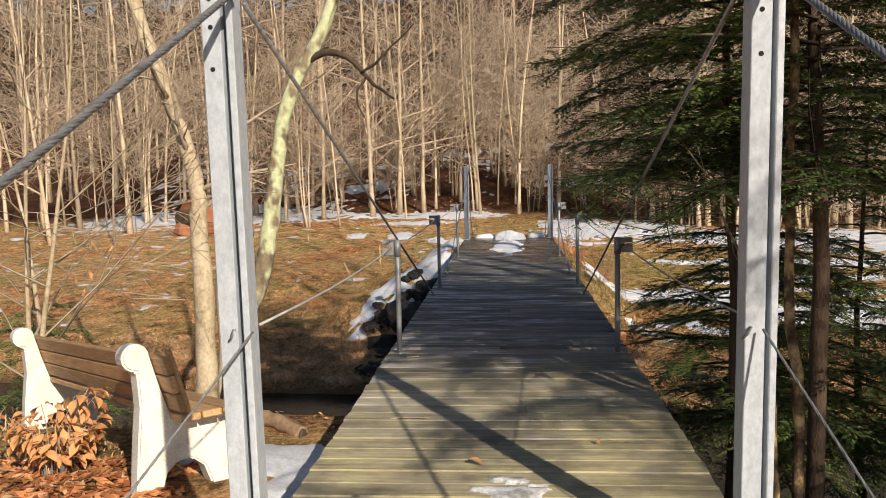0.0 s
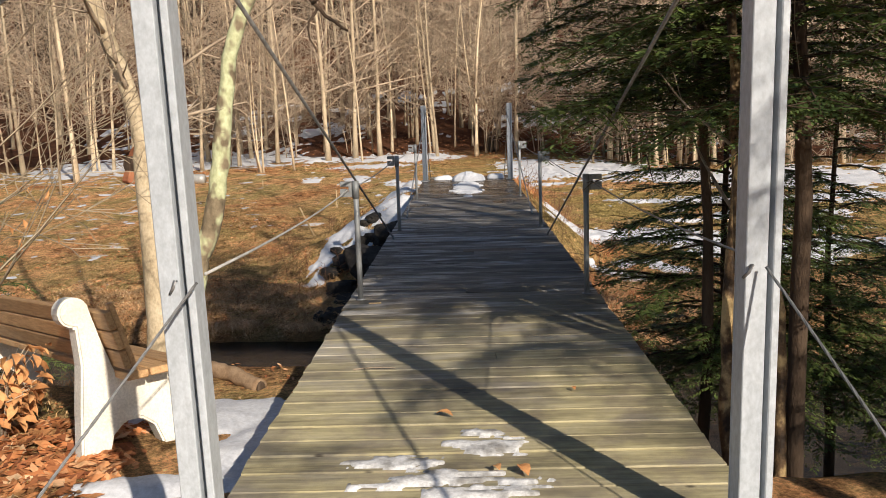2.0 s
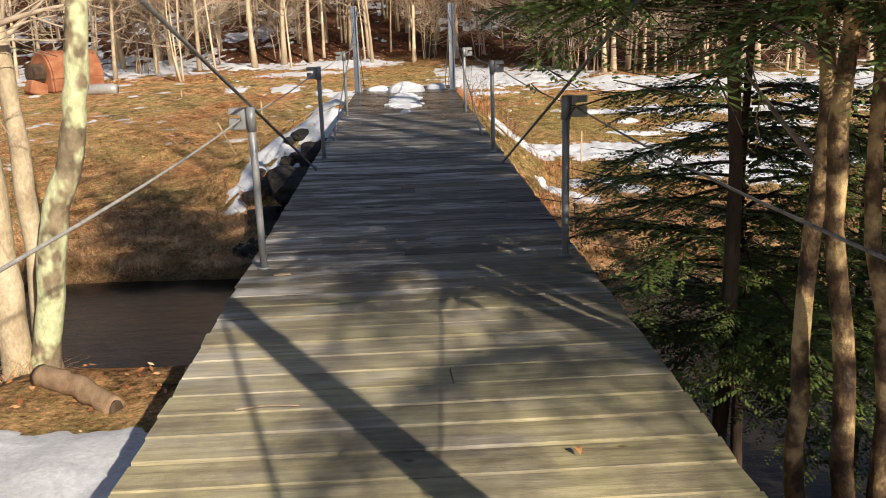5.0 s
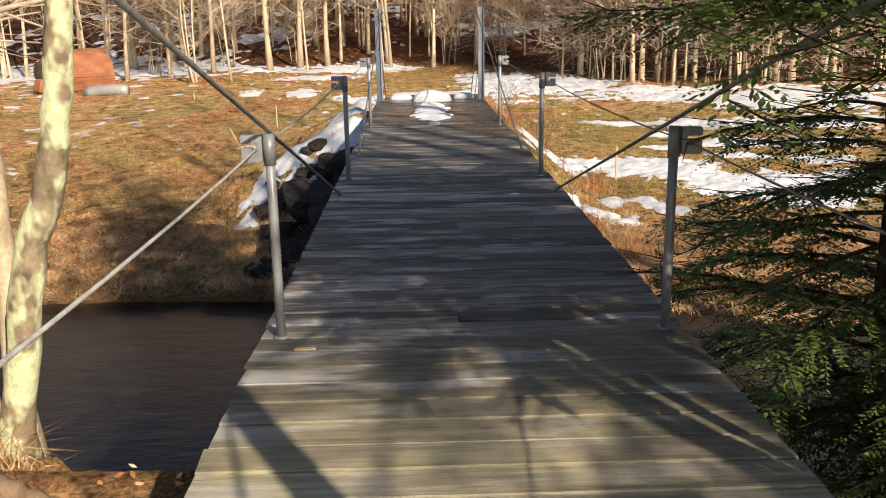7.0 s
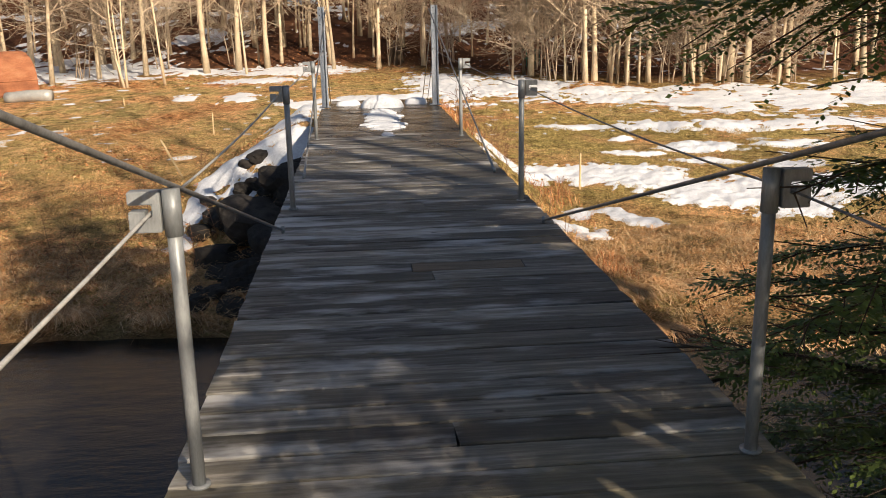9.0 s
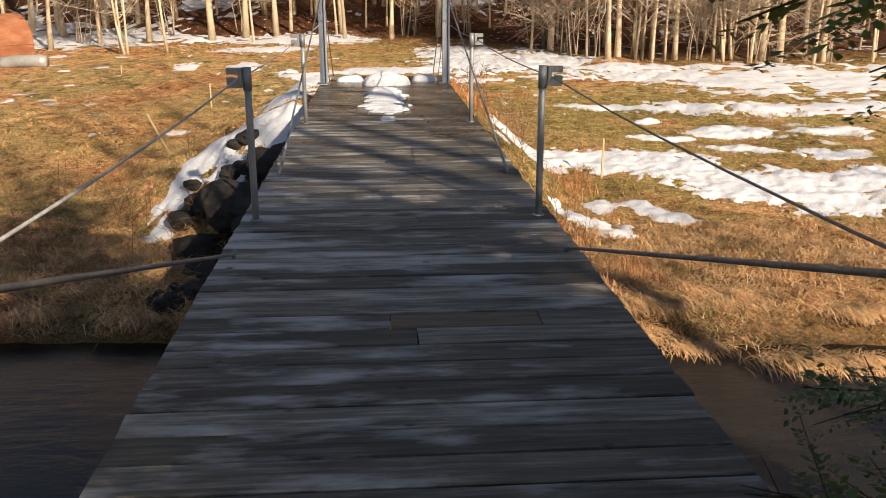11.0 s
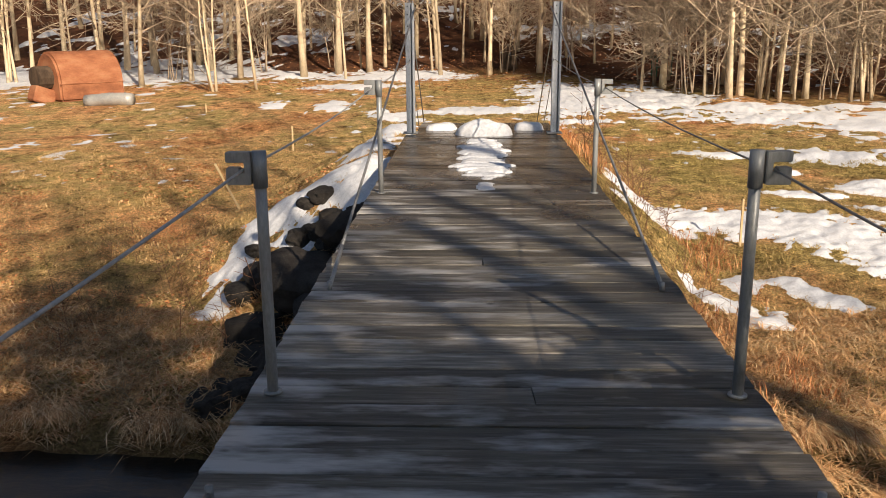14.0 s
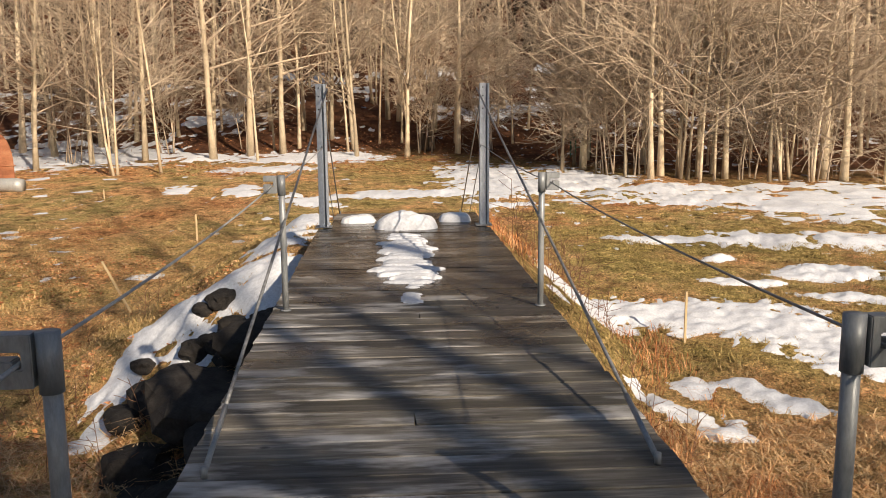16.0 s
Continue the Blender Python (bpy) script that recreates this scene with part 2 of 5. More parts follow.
def ground_mat():
    """Dead grass, moss and leaf litter, with bare mud near the water."""
    m, n, l, b = nodes("winter_ground")
    pos = n.new("ShaderNodeNewGeometry").outputs["Position"]
    a = noise_tex(n, l, pos, 0.42, 8, 0.72)
    c = ramp(n, l, a, [(0.34, (0.42, 0.18, 0.075)), (0.46, (0.62, 0.36, 0.16)), (0.53, (0.50, 0.33, 0.14)), (0.59, (0.33, 0.26, 0.095)), (0.66, (0.66, 0.43, 0.21))])
    c = moss_patches(n, l, pos, c, 0.85)
    c = mixc(n, l, 1.0, c, ramp(n, l, noise_tex(n, l, pos, 3.2, 8, 0.8), [(0.38, (0.32, 0.29, 0.28)), (0.47, (1.0, 0.98, 0.98)), (0.62, (1.6, 1.6, 1.7))]), "MULTIPLY")
    c = mixc(n, l, 1.0, c, ramp(n, l, noise_tex(n, l, pos, 24, 6, 0.8), [(0.38, (0.45, 0.43, 0.42)), (0.62, (1.6, 1.6, 1.6))]), "MULTIPLY")
    sep = n.new("ShaderNodeSeparateXYZ")
    l.new(pos, sep.inputs[0])
    edge = math_node(n, l, "ADD", sep.outputs[1], span(n, l, sep.outputs[0], 2.0, 9.0, 0.0, 8.0))
    wooded = span(n, l, edge, 40.5, 46.0)
    # Litter under the trees, its colour darkened for the shade of the wood.
    c = mixc(n, l, wooded, c, ramp(n, l, noise_tex(n, l, pos, 0.9, 6, 0.7), [(0.3, (0.06, 0.028, 0.017)), (0.7, (0.22, 0.10, 0.052))]))
    c = mixc(n, l, span(n, l, sep.outputs[2], -2.75, -2.3, 1.0, 0.0), c, (0.09, 0.06, 0.035))
    l.new(c, b.inputs["Base Color"])
    b.inputs["Roughness"].default_value, b.inputs["Specular IOR Level"].default_value = 0.95, 0.1
    bump(n, l, b, noise_tex(n, l, pos, 7, 9, 0.8), 1.0, 0.2)
    return m


def water_mat():
    m, n, l, b = nodes("brook_water")
    pos = n.new("ShaderNodeNewGeometry").outputs["Position"]
    b.inputs["Base Color"].default_value = (0.020, 0.017, 0.013, 1)
    b.inputs["Roughness"].default_value, b.inputs["IOR"].default_value = 0.22, 1.33
    mp = n.new("ShaderNodeMapping")
    mp.inputs["Scale"].default_value = (1, 2.6, 1)
    l.new(pos, mp.inputs["Vector"])
    bump(n, l, b, noise_tex(n, l, mp.outputs[0], 1.6, 4), 0.14, 0.08)
    return m


def grass_mat(name, stops, moss=0.0):
    m, n, l, b = nodes(name)
    g = n.new("ShaderNodeNewGeometry").outputs["Random Per Island"]
    pos = n.new("ShaderNodeNewGeometry").outputs["Position"]
    c = mixc(n, l, 1.0, ramp(n, l, g, stops), ramp(n, l, noise_tex(n, l, pos, 2.2, 6, 0.72), [(0.38, (0.36, 0.38, 0.38)), (0.48, (0.85, 0.85, 0.92)), (0.62, (1.3, 1.27, 1.35))]), "MULTIPLY")
    if moss:
        c = moss_patches(n, l, pos, c, moss)
    l.new(c, b.inputs["Base Color"])
    b.inputs["Roughness"].default_value, b.inputs["Specular IOR Level"].default_value = 0.75, 0.2
    return m


M_NEWPLANK = surface("newer_plank", [(0.3, (0.12, 0.088, 0.06)), (0.7, (0.27, 0.20, 0.135))], 3, 14, 0.65, stretch=(0.8, 11, 11), relief=0.4)
M_LICHEN, M_PLANK, M_GROUND, M_WATER = lichen_bark(), plank_wood(), ground_mat(), water_mat()
M_DRYGRASS = grass_mat("dry_grass", [(0.0, (0.42, 0.21, 0.085)), (0.5, (0.64, 0.39, 0.17)), (1.0, (0.78, 0.58, 0.31))])
M_TURF = grass_mat("short_turf", [(0.0, (0.27, 0.20, 0.065)), (0.5, (0.52, 0.33, 0.13)), (1.0, (0.72, 0.49, 0.23))], 0.8)
M_LITTER = grass_mat("leaf_litter", [(0.0, (0.26, 0.09, 0.035)), (0.4, (0.54, 0.22, 0.075)), (0.8, (0.68, 0.33, 0.13)), (1.0, (0.74, 0.50, 0.27))])


# ---- building helpers ----
def mesh(name, verts, faces, material, smooth=False):
    me = bpy.data.meshes.new(name)
    me.from_pydata([tuple(v) for v in verts], [], faces)
    me.materials.append(material)
    if smooth:
        me.polygons.foreach_set("use_smooth", [True] * len(me.polygons))
    me.update()
    return me


def quads(name, v, material, n=4):
    """A mesh of loose polygons with n corners each, from an array of their corners."""
    v = np.asarray(v, dtype=float).reshape(-1, 3)
    k = len(v) // n
    me = bpy.data.meshes.new(name)
    me.from_pydata(v.tolist(), [], np.arange(k * n).reshape(k, n).tolist())
    me.materials.append(material)
    return me


def part(name, data, parent, label="", m=None):
    ob = new(name, data)
    ob.parent = parent
    if m is not None:
        ob.matrix_basis = m
    return tagged(ob, label)


def thing(name, label, category, m=None, data=None, group="", kind=""):
    ob = new(name, data)
    if m is not None:
        ob.matrix_basis = m
    return tagged(ob, label, category, group, kind)


def bm_mesh(name, bm, material, smooth=False):
    me = bpy.data.meshes.new(name)
    bm.to_mesh(me)
    bm.free()
    me.materials.append(material)
    if smooth:
        me.polygons.foreach_set("use_smooth", [True] * len(me.polygons))
    return me


def box(name, size, material, bevel=0.004, at=(0, 0, 0)):
    bm = bmesh.new()
    bmesh.ops.create_cube(bm, size=1)
    bmesh.ops.scale(bm, vec=size, verts=bm.verts)
    if bevel:
        bmesh.ops.bevel(bm, geom=bm.edges[:], offset=bevel, segments=1, affect="EDGES")
    bmesh.ops.translate(bm, vec=at, verts=bm.verts)
    return bm_mesh(name, bm, material)


def extrude(name, outline, depth, material, axis="y", bevel=0.0):
    """A closed outline of (a, b) pairs in the plane across axis, extruded by depth round the middle."""
    bm = bmesh.new()
    put = {"x": lambda a, b, d: (d, a, b), "y": lambda a, b, d: (a, d, b), "z": lambda a, b, d: (a, b, d)}[axis]
    lo = [bm.verts.new(put(a, b, -depth / 2)) for a, b in outline]
    hi = [bm.verts.new(put(a, b, depth / 2)) for a, b in outline]
    k = len(outline)
    bm.faces.new(lo), bm.faces.new(hi[::-1])
    for i in range(k):
        bm.faces.new((lo[i], hi[i], hi[(i + 1) % k], lo[(i + 1) % k]))
    bmesh.ops.recalc_face_normals(bm, faces=bm.faces)
    if bevel:
        bmesh.ops.bevel(bm, geom=[e for e in bm.edges if e.calc_face_angle(0) > 0.7], offset=bevel, segments=2, affect="EDGES")
    bmesh.ops.triangulate(bm, faces=[f for f in bm.faces if len(f.verts) > 4])
    return bm_mesh(name, bm, material)


def tubes(lines, sides):
    """Verts and faces of tapered tubes along polylines of (point, radius)."""
    verts, faces = [], []
    ring = [(math.cos(2 * math.pi * i / sides), math.sin(2 * math.pi * i / sides)) for i in range(sides)]
    for line in lines:
        base = len(verts)
        for i, (p, r) in enumerate(line):
            d = (line[min(i + 1, len(line) - 1)][0] - line[max(i - 1, 0)][0]).normalized()
            u = d.cross(Vector((0.31, 0.95, 0.05)))
            u = (u if u.length > 1e-3 else d.cross(Vector((1, 0, 0)))).normalized()
            w = d.cross(u)
            verts += [p + (u * a + w * b) * r for a, b in ring]
        for i in range(len(line) - 1):
            o = base + i * sides
            faces += [(o + j, o + (j + 1) % sides, o + sides + (j + 1) % sides, o + sides + j) for j in range(sides)]
        if sides < 4:
            continue
        faces.append(tuple(base + j for j in range(sides))[::-1])
        o = base + (len(line) - 1) * sides
        faces.append(tuple(o + j for j in range(sides)))
    return verts, faces


def tube_mesh(name, lines, sides, material, smooth=True):
    return mesh(name, *tubes(lines, sides), material, smooth)


def cable_mesh(name, points, radius, material=None):
    """A plain wire rope along points."""
    return tube_mesh(name, [[(Vector(p), radius) for p in points]], 8, material or M_CABLE)


def lay_strands(rope, a, b, radius, strands):
    """Twisted strands round a rope's core, each a part of it."""
    a, b = Vector(a), Vector(b)
    d = (b - a).normalized()
    u = d.cross(Vector((1, 0, 0))).normalized()
    w = d.cross(u)
    k = max(2, int((b - a).length / 0.022))
    for s in range(strands):
        line = []
        for i in range(k + 1):
            turn = 2 * math.pi * s / strands + 0.75 * i
            line.append((a.lerp(b, i / k) + (u * math.cos(turn) + w * math.sin(turn)) * radius * 0.62, radius * 0.42))
        part("strand", tube_mesh("strand", [line], 5, M_CABLE), rope)


# ---- ground, water, snow ----
def lerp_table(t, rows):
    return np.interp(t, [r[0] for r in rows], [r[1] for r in rows])


def step(t):
    t = np.clip(t, 0, 1)
    return t * t * (3 - 2 * t)


def cell(ix, iy, seed):
    h = np.sin(ix * 127.1 + iy * 311.7 + seed * 74.7) * 43758.5453
    return h - np.floor(h)


def wob(x, y, s, seed=0.0, octaves=4):
    """Fractal value noise of about -1 to 1; s: how many bumps to a metre, times three."""
    x, y = np.asarray(x, float) * s / 3, np.asarray(y, float) * s / 3
    total, amp, norm = 0.0, 1.0, 0.0
    for o in range(octaves):
        ix, iy = np.floor(x), np.floor(y)
        fx, fy = x - ix, y - iy
        fx, fy = fx * fx * (3 - 2 * fx), fy * fy * (3 - 2 * fy)
        a, b = cell(ix, iy, seed + o), cell(ix + 1, iy, seed + o)
        c, d = cell(ix, iy + 1, seed + o), cell(ix + 1, iy + 1, seed + o)
        total = total + amp * ((a + (b - a) * fx) + ((c + (d - c) * fx) - (a + (b - a) * fx)) * fy)
        norm += amp
        amp *= 0.55
        x, y = x * 2.03 + 5.1, y * 2.03 + 1.7
    return np.clip((total / norm - 0.5) * 3.2, -1.2, 1.2)


def ground_z(x, y):
    x, y = np.asarray(x, float), np.asarray(y, float)
    bend = -0.10 * np.clip(x, -12, 12) + 0.3 * wob(x, 0 * y, 0.5, 1.0)
    far = lerp_table(y - bend, [(12, -3.1), (15.0, -3.0), (16.0, -2.6), (16.7, -2.25), (18, -2.12), (19.5, -2.02), (23, -1.62), (27, -1.4), (31, -1.17), (35, -0.85), (45, -0.45), (60, 2.6), (90, 13), (130, 27), (200, 40), (600, 60)])
    near_edge = 6.9 + 0.15 * wob(x, 0 * y, 1.3, 2.0)
    near_top = -0.40 + 0.34 * step((4.2 - y) / 2.6) * step((2.4 - np.abs(x)) / 1.2) + 0.02 * np.clip(-y, 0, 60) + 0.13 * np.exp(-((x + 2.15) ** 2 + (y - 4.9) ** 2) / 0.9)
    right = step((x - 0.9) / 0.5)
    shelf = near_top - np.clip((y - 6.6) * 0.40, 0, 1.02) - np.clip((y - 9.0) * 2.8, 0, 2.0)
    bay = step((-2.1 - x) / 0.6)
    near_left = (near_top - np.clip((y - near_edge) * 2.6, 0, 2.7)) * (1 - bay) + shelf * bay
    near_right = near_top - np.clip((y - 4.85) * 2.2, 0, 0.9) - np.clip((y - 5.25) * 0.8, 0, 1.9)
    near = near_left * (1 - right) + near_right * right
    mound_top = -0.32 + 0.1 * step((y - 20) / 2) - 0.115 * np.clip(y - 23.5, 0, 40) - 0.62 * np.clip(20.2 - y, 0, 20)
    side = np.where(x < 0, 0.52, 0.85)
    mound = mound_top - np.clip(np.abs(x) - 1.25 - 0.25 * (x < 0), 0, 40) * side
    z = np.where(y < 11.5, near, np.maximum(far, mound))
    rough = 0.07 * wob(x, y, 2.0, 4.0) + 0.035 * wob(x, y, 9.0, 7.0)
    return z + rough * step((np.abs(x) - 1.3) / 1.0 + step((y - 24) / 4)) * np.where(y > 60, 3, 1)


def axis_steps(spans):
    return np.unique(np.concatenate([np.arange(a, b, s) for a, b, s in spans] + [[spans[-1][1]]]))


def sheet(name, xs, ys, height, material, smooth=True):
    X, Y = np.meshgrid(xs, ys)
    Z = height(X, Y)
    v = np.stack([X, Y, Z], -1).reshape(-1, 3)
    i = np.arange(len(xs) * len(ys)).reshape(len(ys), len(xs))
    f = np.stack([i[:-1, :-1], i[:-1, 1:], i[1:, 1:], i[1:, :-1]], -1).reshape(-1, 4)
    return mesh(name, v.tolist(), f.tolist(), material, smooth)


XS = axis_steps([(-600, -100, 60), (-100, -30, 7), (-30, -8, 0.8), (-8, 8, 0.16), (8, 30, 0.8), (30, 100, 7), (100, 600, 60)])
YS = axis_steps([(-600, -60, 60), (-60, -4, 4), (-4, 2, 0.5), (2, 10.4, 0.16), (10.4, 14, 0.8), (14, 25, 0.16), (25, 50, 0.6), (50, 120, 5), (120, 600, 40)])
thing("ground", "brown winter meadow, stream banks and leaf-covered wooded slope", "ground", data=sheet("ground", XS, YS, ground_z, M_GROUND), kind="structure")
thing("water", "dark shallow brown stream flowing under the footbridge", "water", data=sheet("water", axis_steps([(-60, 60, 4)]), axis_steps([(5, 20, 1)]), lambda x, y: 0 * x - 2.6, M_WATER), kind="structure")


# Drifts left by the thaw: x, y, half length, half width, turn in degrees.
DRIFTS_RIGHT = [(3.5, 19.9, 0.36, 0.34, 0), (4.3, 19.55, 0.66, 0.24, -50), (3.2, 19.25, 0.75, 0.25, -50), (3.5, 18.75, 0.32, 0.24, -30),
                (1.9, 20.6, 0.3, 0.2, 60), (2.4, 21.7, 0.6, 0.5, 20), (3.3, 22.5, 0.95, 0.85, 0), (4.3, 22.3, 0.95, 0.75, -10), (5.3, 21.8, 0.9, 0.95, -20), (6.1, 20.9, 0.9, 0.95, -40), (7.2, 20.2, 1.2, 0.9, -20), (8.8, 20.6, 1.2, 0.7, 0),
                (7.0, 22.9, 0.8, 0.32, -25), (8.6, 22.4, 0.9, 0.4, -10), (5.7, 24.0, 0.7, 0.2, -12), (7.5, 24.6, 0.95, 0.45, 0), (9.6, 24.4, 0.8, 0.4, 0), (6.0, 25.8, 0.32, 0.18, 0)]
DRIFTS_BACK = [(5.4, 27.6, 1.2, 0.42, 0), (7.4, 27.3, 1.3, 0.6, 0), (9.6, 26.9, 1.4, 0.7, 0), (11.8, 26.8, 1.5, 0.8, 0), (14.2, 26.5, 1.6, 0.8, 0), (17.0, 26.5, 1.8, 0.7, 0),
               (2.8, 36.3, 1.5, 3.9, 0), (5.3, 35.2, 1.7, 3.1, 0), (7.8, 32.9, 1.8, 1.8, 0), (10.3, 31.5, 2.0, 2.3, 0), (13.0, 31.2, 2.1, 2.4, 0), (16.0, 31.2, 2.4, 2.5, 0), (19.5, 30.8, 2.6, 2.4, 0),
               (0.2, 33.7, 2.4, 0.65, 0), (-2.2, 33.0, 1.0, 1.0, 0), (-4.2, 34.4, 0.5, 0.8, 0), (-6.2, 35.0, 0.5, 0.5, 0), (-4.0, 39.9, 1.8, 0.9, 0), (-3.0, 43.4, 2.6, 1.9, 0), (-7.5, 44.2, 2.6, 1.4, 0), (-11.2, 44.0, 2.4, 3.6, 0), (-14.6, 43.6, 2.4, 4.6, 0), (-18.5, 43.0, 2.6, 4.5, 0)]
DRIFTS_BANK = [(-1.5, 22.6, 0.42, 0.9, 0), (-1.65, 21.5, 0.5, 0.7, 0), (-1.9, 20.6, 0.55, 0.5, 0), (-2.6, 20.15, 0.6, 0.3, 30), (-3.15, 19.6, 0.45, 0.24, 35), (-1.55, 19.8, 0.42, 0.5, 0), (-2.3, 19.5, 0.4, 0.28, 20), (-3.35, 18.9, 0.24, 0.24, 0),
               (-1.75, 5.75, 0.75, 0.5, -10), (-1.3, 5.2, 0.22, 0.7, -12), (-1.6, 4.6, 0.5, 0.16, 10), (-1.7, 3.9, 0.35, 0.3, 0)]


def snow_depth(x, y):
    """How deep the leftover snow lies: above zero where a drift is left."""
    x, y = np.asarray(x, float), np.asarray(y, float)
    d = 0 * x
    for cx, cy, a, b, turn in DRIFTS_RIGHT + DRIFTS_BACK + DRIFTS_BANK:
        c, k = math.cos(math.radians(turn)), math.sin(math.radians(turn))
        u, v = ((x - cx) * c + (y - cy) * k) / a, ((y - cy) * c - (x - cx) * k) / b
        d = np.maximum(d, np.exp(-np.minimum((u * u + v * v) ** 1.4, 30)))
    d = np.maximum(d, 0.085 * step((y - 46) / 3) * step((62 - y) / 8))
    ragged = 0.45 * wob(x * 0.6, y, 3.0, 3.0) + 0.55 * wob(x * 0.7, y, 9.0, 5.0) + 0.5 * wob(x, y, 24.0, 6.0, 3)
    return d - 0.45 + 0.66 * ragged * np.clip(d * 5, 0, 1) * np.where(y < 10, 0.55, np.where((x < -1) & (y < 24), 1.25, 1.0))


def snow_mesh(name, xs, ys, amp):
    X, Y = np.meshgrid(xs, ys)
    D = snow_depth(X, Y)
    Z = ground_z(X, Y) + np.clip(D, -0.6, 0.8) * amp + 0.004
    v = np.stack([X, Y, Z], -1).reshape(-1, 3)
    i = np.arange(len(xs) * len(ys)).reshape(len(ys), len(xs))
    f = np.stack([i[:-1, :-1], i[:-1, 1:], i[1:, 1:], i[1:, :-1]], -1).reshape(-1, 4)
    f = f[(D.reshape(-1)[f] > -0.5).any(1)]
    used, inv = np.unique(f, return_inverse=True)
    return mesh(name, v[used].tolist(), inv.reshape(-1, 4).tolist(), M_SNOW, True)


thing("snow_patches", "thawing patchy white snow left on the meadow grass", "snow", data=snow_mesh("snow_patches", axis_steps([(-22, -4, 0.2), (-4, 9, 0.05), (9, 22, 0.2)]), axis_steps([(17, 26, 0.05), (26, 47, 0.13), (47, 62, 0.6)]), 0.075), kind="stuff")
thing("bank_snow", "thin white snow lying on the near bank beside the deck", "snow", data=snow_mesh("bank_snow", axis_steps([(-3.5, -0.9, 0.05)]), axis_steps([(3, 6.9, 0.05)]), 0.07), kind="stuff")


# ---- the footbridge ----
HALF, PITCH, DECK_A, DECK_B = 1.035, 0.1866, 2.45, 21.9
POST_Y, POST_X = (7.5, 11.88, 16.19), 0.935
TOWER_X, NEAR_Y, FAR_Y, NEAR_TOP, FAR_TOP = 0.945, 3.25, 20.52, 2.24, 1.72


def tower(x, y, top, foot, lean):
    """A painted steel post: a main tube, a recessed web and a flange strip beside it, with bolt holes and a cable hook."""
    m = Matrix.Translation((x, y, 1.0)) @ pose(0, 0, 0, 0, lean, 0) @ Matrix.Translation((0, 0, -1.0))
    t = thing("bridge_tower", "tall grey-painted steel cable tower post", "bridge tower", m, group="bridge towers")
    h, mid = top - foot, (top + foot) / 2
    part("front_flange", box("front_flange", (0.070, 0.012, h), M_STEEL, 0.003, (-0.015, -0.049, mid)), t)
    part("back_flange", box("back_flange", (0.070, 0.012, h), M_STEEL, 0.003, (-0.015, 0.055, mid)), t)
    part("side_wall", box("side_wall", (0.008, 0.094, h - 0.002), M_STEEL, 0.002, (-0.044, 0.003, mid)), t)
    part("web", box("web", (0.012, 0.094, h - 0.004), M_STEEL, 0.002, (0.013, 0.003, mid)), t, "shaded channel web")
    part("spacer", box("spacer", (0.018, 0.03, h - 0.006), M_STEEL, 0.002, (0.029, 0.04, mid)), t, "deep recessed spacer strip")
    part("outer_strip", box("outer_strip", (0.026, 0.11, h), M_STEEL, 0.004, (0.0515, 0.003, mid)), t)
    hole = [(0.009 * math.cos(a * 0.5236), 0.009 * math.sin(a * 0.5236)) for a in range(12)]
    for z in (top - 0.05, top - 0.15, top - 0.30):
        part("bolt_hole", extrude("bolt_hole", hole, 0.012, M_HOLE, "y"), t, "round dark bolt hole", pose(-0.016, -0.0505, z))
    part("cable_hook", tube_mesh("cable_hook", [[(Vector((-0.035, -0.05, 0.985)), 0.006), (Vector((-0.035, -0.075, 0.99)), 0.006), (Vector((-0.045, -0.07, 0.965)), 0.006), (Vector((-0.060, -0.06, 0.945)), 0.005)]], 6, M_CABLE), t, "small bent steel cable hook", pose(0 if x > 0 else 0.045, 0, 0))
    part("base_plate", box("base_plate", (0.2, 0.2, 0.016), M_POST, 0.003, (0, 0, 0.012 if foot >= -0.02 else foot + 0.01)), t)
    return t


tower(-TOWER_X - 0.052, NEAR_Y, NEAR_TOP, -0.5, -1.1)
tower(TOWER_X - 0.038, NEAR_Y, NEAR_TOP, -0.5, 0.65)
tower(-TOWER_X - 0.03, FAR_Y, FAR_TOP, 0.0, 0)
tower(TOWER_X + 0.03, FAR_Y, FAR_TOP, 0.0, 0)


def rail_post():
    """A pipe post whose welded head plate has a hooked slot that holds the hand cable."""
    t = thing("rail_post", "slim grey steel pipe railing post with slotted head plate", "railing post", group="railing posts")
    pipe = [[(Vector((0, 0, z)), 0.0225) for z in (0.0, 0.3, 0.6, 0.93)]]
    part("pipe", tube_mesh("pipe", pipe, 14, M_POST), t)
    part("sleeve", tube_mesh("sleeve", [[(Vector((0, 0, z)), 0.028) for z in (0.845, 0.988)]], 14, M_POST), t)
    part("foot_flange", tube_mesh("foot_flange", [[(Vector((0, 0, z)), 0.038) for z in (0.001, 0.010)]], 14, M_POST), t)
    outline = [(0.03, 0.86), (0.125, 0.86), (0.125, 0.925), (0.075, 0.925), (0.075, 0.905), (0.055, 0.905), (0.055, 0.945), (0.125, 0.945), (0.125, 0.985), (0.03, 0.985)]
    part("head_plate", extrude("head_plate", outline, 0.05, M_POST, "y", 0.003), t, "galvanised plate with a hooked cable slot")
    return t


first = rail_post()
first.matrix_basis = pose(POST_X, POST_Y[0], 0, 0, 0, 0)
for y in POST_Y:
    for s in (1, -1):
        if (y, s) != (POST_Y[0], 1):
            copy_thing(first, pose(s * POST_X, y, 0, 0, 0, 0 if s > 0 else 180))


def sag(a, b, drop, k=10):
    a, b = Vector(a), Vector(b)
    return [a.lerp(b, i / k) - Vector((0, 0, drop * 4 * (i / k) * (1 - i / k))) for i in range(k + 1)]


